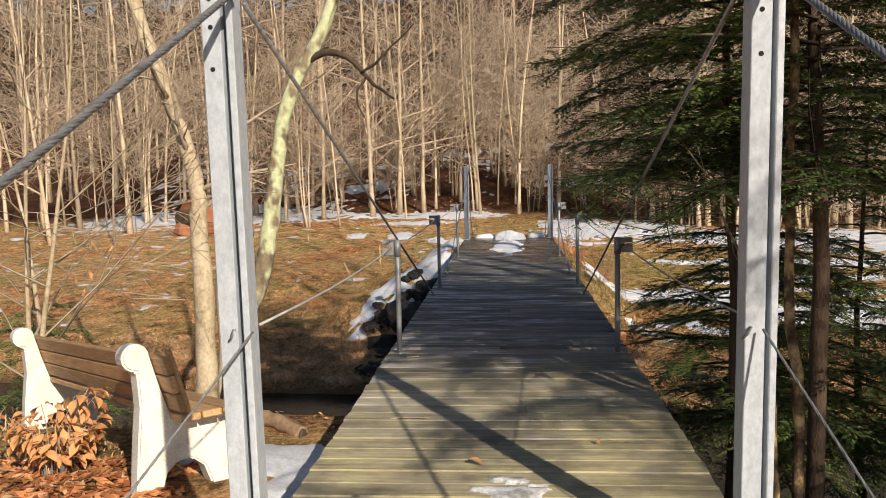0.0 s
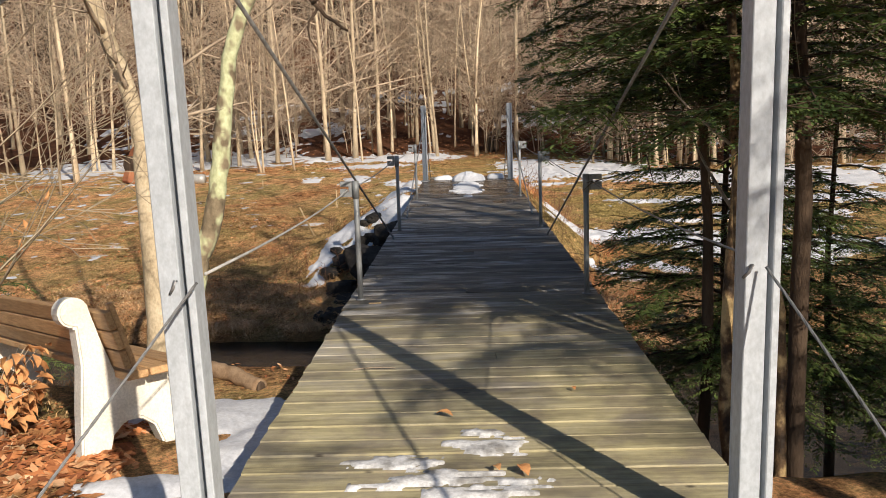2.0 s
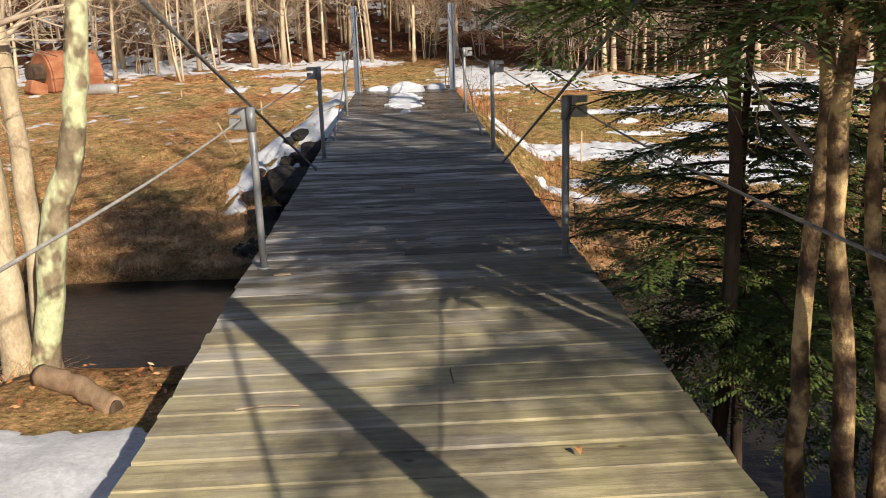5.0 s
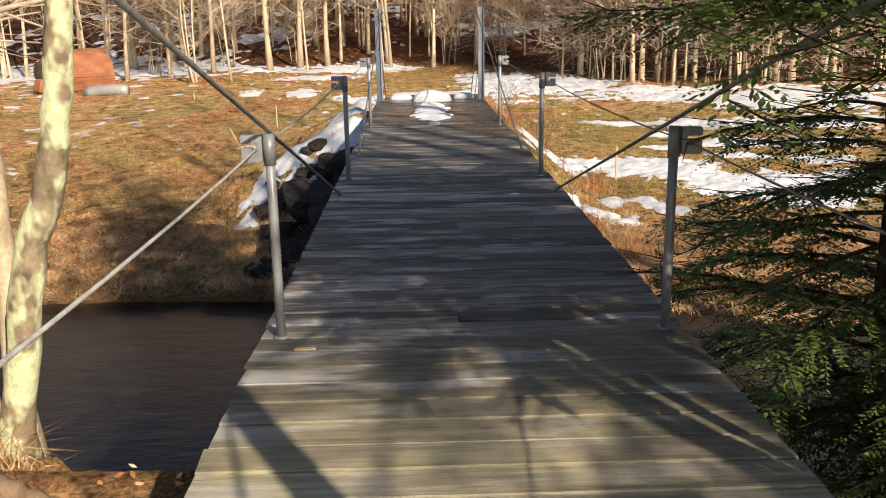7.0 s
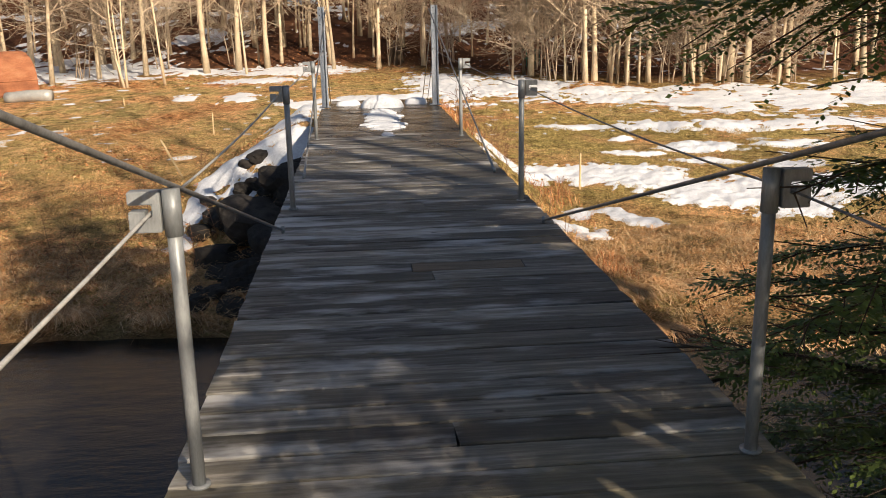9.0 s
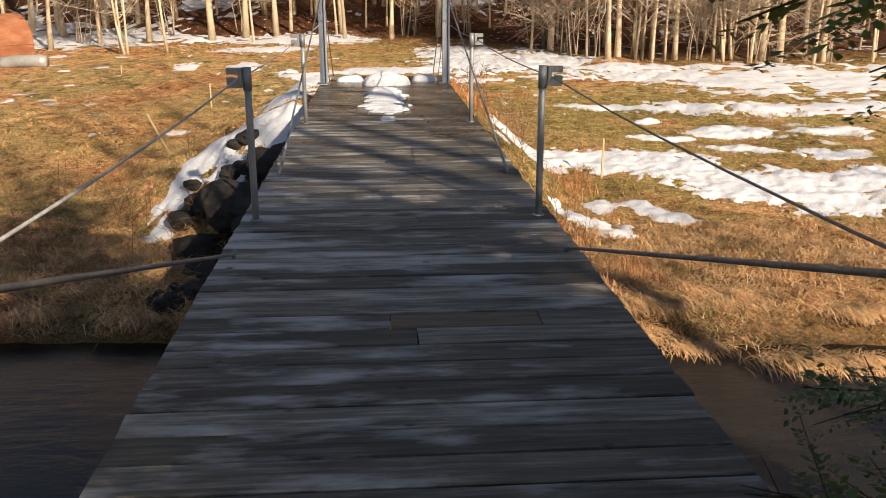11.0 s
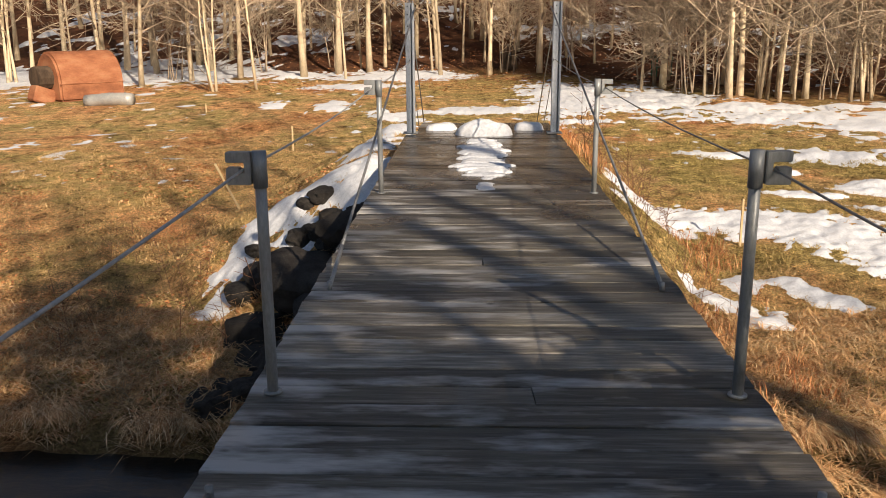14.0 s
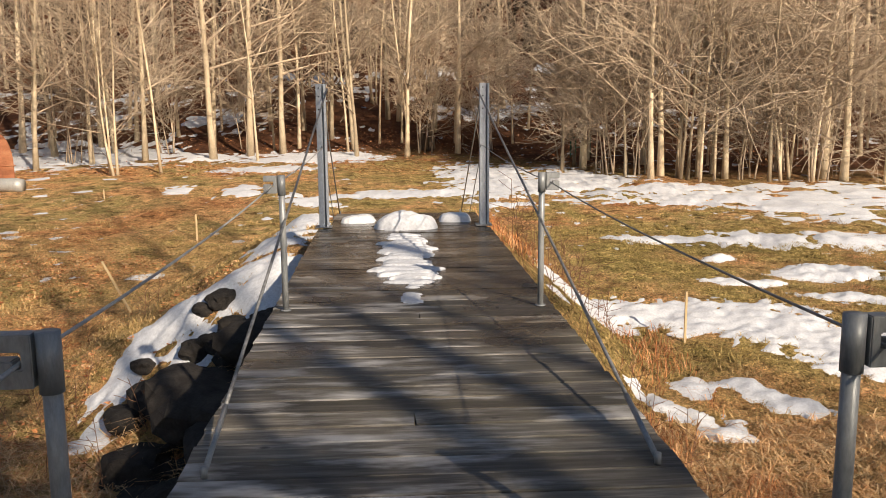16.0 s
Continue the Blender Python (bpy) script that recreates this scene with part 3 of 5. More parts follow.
for s in (1, -1):
    near, far = Vector((s * (0.845 if s > 0 else 0.925), NEAR_Y, NEAR_TOP - 0.06)), Vector((s * 0.89, FAR_Y, FAR_TOP - 0.06))
    for top, foot, lab in ((near, (s * 0.95, 11.05, 0.02), "near"), (far, (s * 0.93, 13.3, 0.02), "far")):
        c = thing("stay_cable", "dark taut steel wire stay cable from tower top to deck edge", "cable", group="stay cables", data=cable_mesh("stay_cable", [top, foot], 0.0095))
        part("anchor_bolt", tube_mesh("anchor_bolt", [[(Vector(foot) + Vector((0, 0, -0.02)), 0.014), (Vector(foot) + Vector((0, 0, 0.03)), 0.014)]], 8, M_POST), c)
        if lab == "far":
            d = (top - Vector(foot)).normalized()
            part("rod_end", tube_mesh("rod_end", [[(Vector(foot), 0.013), (Vector(foot) + d * 0.5, 0.013)]], 8, M_POST), c, "pale steel threaded rod end")
    pts = [(s * 0.93, NEAR_Y + 0.07, 0.985)]
    hook = [(s * (POST_X + 0.065), y, 0.915) for y in POST_Y]
    stops_at = pts + hook + [(s * 0.95, FAR_Y - 0.07, 0.985)]
    line = []
    for a, b in zip(stops_at, stops_at[1:]):
        line += sag(a, b, 0.03, 6)[: (None if b is stops_at[-1] else -1)]
    # Same rope on both sides: left coloured as sunlit, right as shaded.
    thing("hand_cable", "thin steel wire hand cable strung through the railing posts, coloured as sunlit" if s < 0 else "thin steel wire hand cable strung through the railing posts, coloured as shaded", "cable", group="hand cables", data=cable_mesh("hand_cable", line, 0.0056 if s < 0 else 0.0046, M_ROPE_LIT if s < 0 else M_CABLE))
    g = lambda x, y: float(ground_z(x, y))
    for name, a, b, r, st in (("back_stay", (s * 0.93, NEAR_Y - 0.08, NEAR_TOP - 0.03), (s * 1.30, -1.4), 0.0125, 6), ("guy_wire", (s * 0.91, NEAR_Y - 0.09, 0.985), (s * (1.66 if s < 0 else 1.38), 1.75), 0.005, 4), ("back_stay", (s * 0.97, FAR_Y + 0.08, FAR_TOP - 0.04), (s * 0.99, 24.2), 0.009, 0), ("guy_wire", (s * 0.97, FAR_Y + 0.08, 0.985), (s * 1.0, 22.9), 0.006, 0)):
        z = g(*b) - 0.03
        c = thing(name, "galvanised twisted wire rope anchored in the ground", "cable", group="anchor cables", data=cable_mesh(name, [a, (*b, z)], r * (0.62 if st else 1)))
        if st:
            lay_strands(c, a, (*b, z), r, st)
        part("anchor_eye", tube_mesh("anchor_eye", [[(Vector((*b, z - 0.1)), 0.02), (Vector((*b, z + 0.08)), 0.02)]], 8, M_POST), c)

# ---- the bench ----

def bench():
    """Two cast concrete ends, three back boards with a backing strap, and three seat boards. Local x runs along the bench, y to its front."""
    far, near = Vector((-3.88, 6.88, -0.50)), Vector((-2.08, 4.95, -0.26))
    ax = (near - far).normalized()
    m = Matrix.Translation(far) @ Matrix.Rotation(math.atan2(ax.y, ax.x), 4, "Z") @ Matrix.Rotation(-math.asin(ax.z), 4, "Y")
    length = (near - far).length
    t = thing("park_bench", "park bench with white concrete ends and brown wooden slats", "bench", m)
    knob = [(-0.075 + 0.082 * math.cos(a * 0.3927), 0.775 + 0.082 * math.sin(a * 0.3927)) for a in range(0, 13)]
    outline = [(-0.13, -0.05), (0.02, -0.05), (0.06, 0.07), (0.13, 0.13), (0.22, 0.13), (0.29, 0.07), (0.33, -0.05), (0.46, -0.05), (0.47, 0.14), (0.45, 0.32), (0.43, 0.375), (0.16, 0.375), (0.10, 0.43), (0.05, 0.60), (0.02, 0.72)] + knob + [(-0.075, 0.66), (-0.07, 0.48), (-0.10, 0.25)]
    end = extrude("concrete_end", outline, 0.125, M_CONCRETE, "x", 0.012)
    part("concrete_end", end, t, "white painted cast concrete bench end", pose(0, 0, 0))
    part("concrete_end", end, t, "white painted cast concrete bench end", pose(length, 0, 0))
    for z, y in ((0.50, 0.105), (0.61, 0.078), (0.72, 0.05)):
        part("back_slat", box("back_slat", (length + 0.36, 0.04, 0.105), M_BENCHWOOD, 0.006), t, "", pose(length / 2 + 0.06, y, z, 14))
    part("back_strap", box("back_strap", (0.05, 0.03, 0.42), M_BENCHWOOD, 0.004), t, "", pose(length + 0.20, 0.115, 0.61, 14))
    for y in (0.16, 0.29, 0.42):
        part("seat_slat", box("seat_slat", (length + 0.36, 0.12, 0.042), M_BENCHWOOD, 0.006), t, "", pose(length / 2 + 0.06, y, 0.408 + 0.02 * (y - 0.29)))
    return t


bench()


# ---- trees ----
def grow(rng, lines, p, d, length, r0, level, plan, thin=0.0035):
    """Grows a branch from p along d and its side branches. plan: for each level the count, length share, rise and wander."""
    count, share, rise, wander, segs = plan[level]
    pts, q, dirn = [], Vector(p), Vector(d).normalized()
    for i in range(segs + 1):
        pts.append((q.copy(), max(r0 * (1 - 0.85 * i / segs), thin)))
        dirn = (dirn + Vector((rng.uniform(-1, 1), rng.uniform(-1, 1), rng.uniform(-0.6, 0.6) + rise)) * wander).normalized()
        q = q + dirn * (length / segs)
    lines[level].append(pts)
    if level + 1 >= len(plan):
        return
    lo = 0.14 if level == 0 else 0.22
    for k in range(count):
        f = lo + (1 - lo) * ((k + rng.random()) / count)
        i = min(int(f * segs), segs - 1)
        a, b = pts[i][0], pts[i + 1][0]
        at = a.lerp(b, f * segs - i)
        along = (b - a).normalized()
        side = Vector((rng.uniform(-1, 1), rng.uniform(-1, 1), rng.uniform(-0.7, 0.7)))
        side = (side - along * side.dot(along)).normalized()
        tilt = rng.uniform(0.7, 1.4) if level == 0 else rng.uniform(0.5, 1.0)
        grow(rng, lines, at, along * math.cos(tilt) + side * math.sin(tilt), length * share * rng.uniform(0.6, 1.25) * (1.25 - 0.75 * f), pts[i][1] * rng.uniform(0.35, 0.6), level + 1, plan, thin)


def bare_tree(name, label, seed, height, r, plan, bark, lean=(0, 0), twig=None, stems=1, sides=(8, 5, 3, 3)):
    """A leafless tree: tapered stems with a flared foot as one part, limbs and twigs as the other."""
    rng = random.Random(seed)
    lines = [[] for _ in plan]
    for s in range(stems):
        off = Vector((rng.uniform(-0.3, 0.3), rng.uniform(-0.3, 0.3), 0)) if stems > 1 else Vector((0, 0, 0))
        tip = Vector((lean[0] + (rng.uniform(-0.10, 0.10) if stems > 1 else 0), lean[1] + (rng.uniform(-0.10, 0.10) if stems > 1 else 0), 1))
        grow(rng, lines, off + Vector((0, 0, -0.15)), tip, height * rng.uniform(0.8, 1.0), r, 0, plan, 0.0078)
    for pts in lines[0]:
        pts[0] = (pts[0][0], pts[0][1] * 1.45)
    t = thing(name, label, "tree", group="bare trees")
    part("trunk", tube_mesh("trunk", lines[0], sides[0], bark), t)
    v, f = [], []
    for lv in range(1, len(plan)):
        a, b = tubes(lines[lv], sides[lv])
        f += [tuple(i + len(v) for i in q) for q in b]
        v += a
    part("crown", mesh("crown", v, f, twig or M_TWIG, True), t, "bare limbs and fine twigs")
    return t


TALL = [(26, 0.22, 0.06, 0.045, 9), (6, 0.5, 0.10, 0.16, 3), (2, 0.6, 0.1, 0.22, 3), (0, 0, 0.1, 0.2, 2)]
SLIM = [(22, 0.22, 0.06, 0.05, 8), (5, 0.5, 0.15, 0.16, 3), (2, 0.6, 0.2, 0.2, 2), (0, 0, 0.1, 0.2, 2)]
BUSH = [(12, 0.5, 0.10, 0.09, 6), (7, 0.55, 0.08, 0.22, 3), (4, 0.6, 0.05, 0.28, 2), (0, 0, 0.1, 0.2, 2)]
kinds = []
for i in range(4):
    kinds.append(bare_tree("bare_tree", "tall leafless tree with pale sunlit tan bark", 10 + i, 15 + i, 0.08 + 0.012 * i, TALL, M_TAN_BARK))
for i in range(3):
    kinds.append(bare_tree("bare_tree", "slim leafless young tree with pale tan bark", 20 + i, 11 + i, 0.042, SLIM, M_TAN_BARK))
for i in range(2):
    kinds.append(bare_tree("bare_tree", "leafless clump of several slender pale stems", 30 + i, 9 + i, 0.045, BUSH, M_TAN_BARK, stems=4))
for i in range(2):
    kinds.append(bare_tree("bare_shrub", "tangled leafless tan shrub at the wood's edge", 40 + i, 4.8, 0.024, BUSH, M_TWIG, stems=5))

rng = random.Random(5)
spots = [(-9.0, 38.5, 7), (-7.6, 38.9, 4), (-12.2, 40.5, 0), (-14.0, 39.0, 5), (-5.0, 42.5, 4), (-1.6, 45.5, 1), (2.6, 46.2, 2), (0.6, 44.0, 6), (6.2, 38.5, 3), (9.2, 36.0, 0), (11.4, 34.9, 8), (13.0, 36.5, 1), (-16.5, 37.0, 2), (8.6, 35.6, 7), (7.4, 36.6, 9), (10.3, 35.2, 10), (12.2, 34.6, 9), (6.6, 37.0, 10), (5.4, 38.0, 4), (7.0, 36.2, 5), (8.0, 35.9, 2), (8.9, 35.0, 6), (9.8, 35.4, 1), (10.8, 34.6, 4), (11.9, 34.2, 5), (12.6, 35.0, 3), (13.8, 33.8, 6), (14.6, 34.8, 2), (15.9, 34.0, 4), (17.2, 34.4, 1), (1.2, 45.0, 9), (-18.5, 34.0, 1), (-15.6, 33.5, 6)]
for row, (y0, n, half) in enumerate([(43.8, 30, 24), (46.5, 36, 26), (49.5, 34, 28), (54, 30, 32), (59, 26, 36)]):
    for k in range(n):
        x = -half + 2 * half * (k + rng.uniform(0.1, 0.9)) / n
        y = y0 + rng.uniform(-1.6, 1.6) - (8.2 - 1.6 * row) * step((x - 3.5) / 5) - (6 * step((-x - 15) / 4) if row < 2 else 0)
        kind = rng.choice([0, 1, 2, 3, 0, 1, 2, 4, 5, 6, 4, 5, 6, 7, 9, 10] if row < 2 else [0, 1, 2, 3, 4, 5, 6, 7, 0, 1, 2])
        spots.append((x, float(y), kind))
used = set()
for x, y, k in spots:
    m = pose(x, y, float(ground_z(x, y)), rng.uniform(-2.5, 2.5), rng.uniform(-2.5, 2.5), rng.uniform(0, 360)) @ Matrix.Scale(rng.uniform(0.85, 1.12), 4)
    if k in used:
        ob = copy_thing(kinds[k], m)
        ob.matrix_basis = m
    else:
        kinds[k].matrix_basis = m
        used.add(k)


def far_woods():
    """The wooded slope behind: hundreds of plain trees as one mass."""
    rng = random.Random(77)
    plan = [(13, 0.28, 0.10, 0.05, 4), (6, 0.55, 0.15, 0.16, 2), (2, 0.6, 0.2, 0.2, 1)]
    V, F = [], []
    base = []
    for i in range(6):
        lines = [[] for _ in plan]
        grow(random.Random(200 + i), lines, Vector((0, 0, -0.3)), Vector((0, 0, 1)), 15, 0.19, 0, plan)
        vv, ff = [], []
        for lv, s in enumerate((5, 3, 3)):
            fat = [[(p, max(q, 0.02)) for p, q in ln] for ln in lines[lv]]
            a, b = tubes(fat, s)
            ff += [tuple(j + len(vv) for j in q) for q in b]
            vv += a
        base.append((np.array([tuple(p) for p in vv]), ff))
    off = 0
    for k in range(420):
        y = 64 + 62 * rng.random() ** 1.3
        x = rng.uniform(-1, 1) * (30 + (y - 45) * 0.85)
        vv, ff = base[k % 6]
        a, s = rng.uniform(0, 6.28), rng.uniform(0.8, 1.25)
        rot = np.array([[math.cos(a), -math.sin(a), 0], [math.sin(a), math.cos(a), 0], [0, 0, 1]])
        V.append(vv @ rot.T * s + np.array([x, y, float(ground_z(x, y))]))
        F += [tuple(j + off for j in q) for q in ff]
        off += len(vv)
    return mesh("far_woods", np.concatenate(V).tolist(), F, M_FARWOOD_SHADED, True)


thing("far_woods", "dense brown leafless wood covering the hillside, coloured darker for shade", "woodland", data=far_woods(), kind="stuff")


# ---- trees beside the bridge ----
def smooth_line(pts, r0, r1, k=4, jit=0.012, seed=0):
    """A wandering tapered line through a few points."""
    rng = random.Random(seed)
    p = [Vector(q) for q in pts]
    out = []
    n = (len(p) - 1) * k
    for i in range(n + 1):
        s, f = min(i // k, len(p) - 2), (i - min(i // k, len(p) - 2) * k) / k
        a, b, c, d = p[max(s - 1, 0)], p[s], p[s + 1], p[min(s + 2, len(p) - 1)]
        q = 0.5 * ((2 * b) + (c - a) * f + (2 * a - 5 * b + 4 * c - d) * f * f + (3 * b - a - 3 * c + d) * f ** 3)
        q += Vector((rng.uniform(-jit, jit), rng.uniform(-jit, jit), 0))
        out.append((q, (r0 + (r1 - r0) * i / n) * rng.uniform(0.94, 1.07)))
    return out


def bank_tree(name, label, stems, bark, seed, limbs=12, twig=None, start=0.35):
    """A tree whose stems follow given lines, with limbs and twigs above."""
    rng = random.Random(seed)
    t = thing(name, label, "tree")
    lines = [[], [], []]
    plan = [(0, 0, 0, 0, 0), (5, 0.55, 0.12, 0.16, 5), (0, 0, 0.05, 0.2, 3)]
    for i, (pts, r0, r1) in enumerate(stems):
        line = smooth_line(pts, r0, r1, 5, 0.012, seed + i)
        line[0] = (line[0][0] - Vector((0, 0, 0.25)), line[0][1] * 1.6)
        part("trunk", tube_mesh("trunk", [line], 14, bark), t)
        for k in range(limbs):
            f = start + (1 - start) * (k + rng.random()) / limbs
            q, r = line[min(int(f * len(line)), len(line) - 1)]
            grow(rng, lines, q, Vector((rng.uniform(-1, 1), rng.uniform(-1, 1), rng.uniform(0.1, 0.9))), rng.uniform(0.9, 2.2), r * 0.4, 1, plan)
    v, f = [], []
    for lv in (1, 2):
        a, b = tubes(lines[lv], 5 if lv == 1 else 3)
        f += [tuple(i + len(v) for i in q) for q in b]
        v += a
    part("crown", mesh("crown", v, f, twig or bark, True), t, "bare limbs and thin twigs")
    return t


t1 = bank_tree("bank_tree", "leafless forked tree with smooth pale tan bark", [([(-3.2, 8.95, -1.35), (-3.17, 8.9, -0.2), (-3.18, 8.9, 1.0), (-3.24, 8.9, 1.76), (-3.77, 8.9, 3.37), (-4.2, 9.0, 5.2), (-4.4, 9.2, 8.0)], 0.125, 0.035), ([(-3.12, 9.3, -1.4), (-3.08, 9.3, 0.6), (-3.1, 9.25, 1.9), (-3.06, 9.3, 4.0), (-3.0, 9.5, 7.5)], 0.095, 0.02)], M_SMOOTH_BARK, 61, 10, M_TWIG)
t2 = bank_tree("bank_tree", "leaning leafless tree blotched with yellow-green lichen", [([(-3.0, 8.9, -1.35), (-2.74, 8.9, 0.0), (-2.52, 8.9, 0.6), (-2.40, 8.9, 1.26), (-2.2, 8.9, 2.31), (-1.72, 8.9, 3.3), (-1.45, 9.0, 4.8), (-1.2, 9.2, 7.5)], 0.115, 0.04)], M_LICHEN, 62, 8, M_TWIG, 0.66)
arm = smooth_line([(-2.08, 8.9, 2.62), (-1.82, 8.85, 2.78), (-1.55, 8.8, 2.72), (-1.36, 8.8, 2.50), (-1.10, 8.75, 2.30)], 0.045, 0.011, 4, 0.02, 3)
fork = smooth_line([(-1.42, 8.8, 2.56), (-1.2, 8.7, 2.70), (-0.88, 8.65, 3.0)], 0.017, 0.006, 3, 0.012, 4)
fork2 = smooth_line([(-1.38, 8.8, 2.53), (-1.48, 8.8, 2.32), (-1.40, 8.8, 2.12)], 0.014, 0.005, 3, 0.012, 5)
part("limb", tube_mesh("limb", [arm, fork, fork2], 8, M_DARK_BARK), t2, "crooked dark drooping limb")
bank_tree("birch_clump", "clump of slim golden-brown peeling birch trunks", [([(1.50, 4.98, -0.62), (1.51, 5.1, 0.0), (1.46, 5.2, 0.9), (1.53, 5.3, 1.8), (1.6, 5.4, 3.4), (1.7, 5.6, 7.0)], 0.042, 0.02), ([(1.42, 5.15, -0.68), (1.43, 5.3, 0.0), (1.50, 5.4, 1.1), (1.49, 5.5, 2.0), (1.46, 5.7, 5.5)], 0.040, 0.02), ([(1.66, 5.05, -0.65), (1.70, 5.2, 0.2), (1.69, 5.4, 1.0), (1.76, 5.5, 3.0), (2.0, 5.8, 6.0)], 0.036, 0.02)], M_GOLD_BARK, 63, 5, M_TWIG, 0.45)


def hemlock(name, label, seed, base, height, lowest, reach, count, r=0.085, sparse=0.0, coarse=1.0, highest=None, long_boughs=()):
    """A hemlock: dark trunk, level limbs that nod at the tip, and flat overlapping fans of needle tufts."""
    rng = np.random.default_rng(seed)
    t = thing(name, label, "tree", group="hemlocks")
    bx, by, bz = base
    trunk = smooth_line([(bx, by, bz - 0.2), (bx + 0.03, by, bz + height * 0.3), (bx - 0.03, by + 0.05, bz + height * 0.6), (bx, by, bz + height)], r, 0.012, 5, 0.015, seed)
    part("trunk", tube_mesh("trunk", [trunk], 10, M_DARK_BARK), t)
    lines, P, D, L = [], [], [], []
    for k in range(count + len(long_boughs)):
        f = min(k / count, 1.0)
        z = lowest + ((highest or bz + height) - lowest - 0.1) * f ** 1.2
        a = k * 2.4 + rng.uniform(-0.5, 0.5)
        ln = reach * (1 - (0.35 if highest else 0.75) * f) * rng.uniform(0.6, 1.12) + 0.15
        if k >= count:
            z, a, ln = long_boughs[k - count]
            a = math.radians(a)
        d = Vector((math.cos(a), math.sin(a), 0))
        side = Vector((-d.y, d.x, 0))
        n = 12
        thin = rng.random() < sparse
        bend, nod, rise = rng.uniform(-0.25, 0.25), rng.uniform(0.18, 0.42), rng.uniform(0.08, 0.28)
        line = []
        for i in range(n + 1):
            s = i / n
            q = Vector((bx, by, z)) + d * (ln * s) + side * (bend * ln * s * s) + Vector((0, 0, ln * (rise * s - nod * s * s)))
            line.append((q, 0.015 * (1 - 0.85 * s) * (0.6 + 0.4 * ln)))
        lines.append(line)
        m = int((38 if not thin else 12) * ln / coarse ** 0.5)
        for j in range(m):
            s = 0.14 + 0.86 * (j + rng.random()) / max(m, 1)
            q = line[min(int(s * n), n - 1)][0].lerp(line[min(int(s * n) + 1, n)][0], s * n % 1)
            w = side * (1 if j % 2 else -1) * rng.uniform(0.6, 1.0) + d * rng.uniform(0.45, 1.0) + Vector((0, 0, rng.uniform(-0.55, 0.25)))
            w.normalize()
            tl = rng.uniform(0.22, 0.56) * (1.15 - 0.6 * s) * min(1.15, 0.45 + ln * 0.5)
            if j % 3 == 0:
                lines.append([(q, 0.004), (q + w * tl, 0.002)])
            cnt = max(6, int(tl / (0.0125 * coarse)))
            across = w.cross(Vector((0, 0, 1)))
            for c in range(cnt):
                u = c / cnt
                P.append(q + w * (tl * u) + Vector((0, 0, -0.16 * tl * u * u)))
                dd = w * 0.7 + across * (1 if c % 2 else -1) * rng.uniform(0.6, 1.1) + Vector((0, 0, rng.uniform(-0.4, 0.15)))
                D.append(dd.normalized())
                L.append(rng.uniform(0.028, 0.066) * (1.2 - 0.75 * u) * coarse ** 0.6)
    P, D, L = np.array(P), np.array(D), np.array(L)
    keep = ~(((P[:, 0] < 0.42) & (P[:, 2] < 2.3) & (P[:, 0] > -2)) | ((P[:, 0] < 1.15) & (P[:, 2] < 1.2) & (P[:, 0] > -2)))
    P, D, L = P[keep], D[keep], L[keep][:, None]
    up = rng.normal(0, 0.3, P.shape) + np.array([0, 0, 1.0])
    W = np.cross(D, up)
    W = W / np.linalg.norm(W, axis=1, keepdims=True) * ((0.0042 + 0.10 * L) if coarse <= 1 else (0.003 + 0.07 * L))
    q = np.stack([P, P + D * L * 0.45 + W, P + D * L, P + D * L * 0.5 - W], 1)
    part("branchwork", tube_mesh("branchwork", [l for l in lines if l[-1][0].x > 0.4 or l[-1][0].z > 2.3], 3, M_DARK_BARK), t, "dark thin limbs")
    part("foliage", quads("foliage", q, M_NEEDLE), t, "flat dark green needle sprays")
    return t


gz = lambda x, y: float(ground_z(x, y))
hemlock("hemlock_tree", "dark green hemlock with drooping boughs reaching over the deck", 1, (1.72, 6.9, gz(1.72, 6.9)), 9.0, 1.42, 1.9, 100, 0.055, 0.0, 0.8, long_boughs=((1.85, 84, 2.9), (2.0, 76, 2.7), (1.75, 94, 2.4), (2.1, 66, 2.6)))
hemlock("hemlock_tree", "dark green hemlock standing beside the bridge tower", 2, (1.86, 5.45, gz(1.86, 5.45)), 8.0, 1.4, 1.4, 95, 0.065)
hemlock("hemlock_tree", "small spreading hemlock below the deck edge", 3, (2.15, 7.7, gz(2.15, 7.7)), 6.2, -0.75, 1.5, 62, 0.05, 0.15, 1.0, 1.15)
hemlock("hemlock_tree", "dense young hemlock at the stream edge", 7, (3.15, 8.0, gz(3.15, 8.0)), 5.0, -1.2, 1.2, 44, 0.06, 0.2)
hemlock("hemlock_tree", "dense young hemlock at the stream edge", 10, (3.65, 7.0, gz(3.65, 7.0)), 5.2, -1.3, 1.15, 38, 0.06, 0.3)
# Hemlocks from here to the copies: added mostly out of view, for shade.
hemlock("hemlock_tree", "bushy green hemlock added on the near stream bank for shade", 4, (3.3, 5.0, gz(3.3, 5.0)), 9.5, 0.6, 1.45, 62, 0.1, 0.45)
hemlock("hemlock_tree", "tall dark green hemlock added on the near bank for shade", 5, (4.5, 4.2, gz(4.5, 4.2)), 10.0, 2.0, 1.3, 32, 0.12, 0.5, 2.6)
hemlock("hemlock_tree", "unseen hemlock added so its high boughs shade the near deck", 8, (3.45, 1.35, gz(3.45, 1.35)), 9.5, 2.5, 1.75, 44, 0.09, 0.4, 1.2, long_boughs=((3.9, -112, 2.0), (4.3, -104, 1.9), (3.75, -126, 1.8), (4.6, -116, 1.8), (4.1, -94, 1.9)))
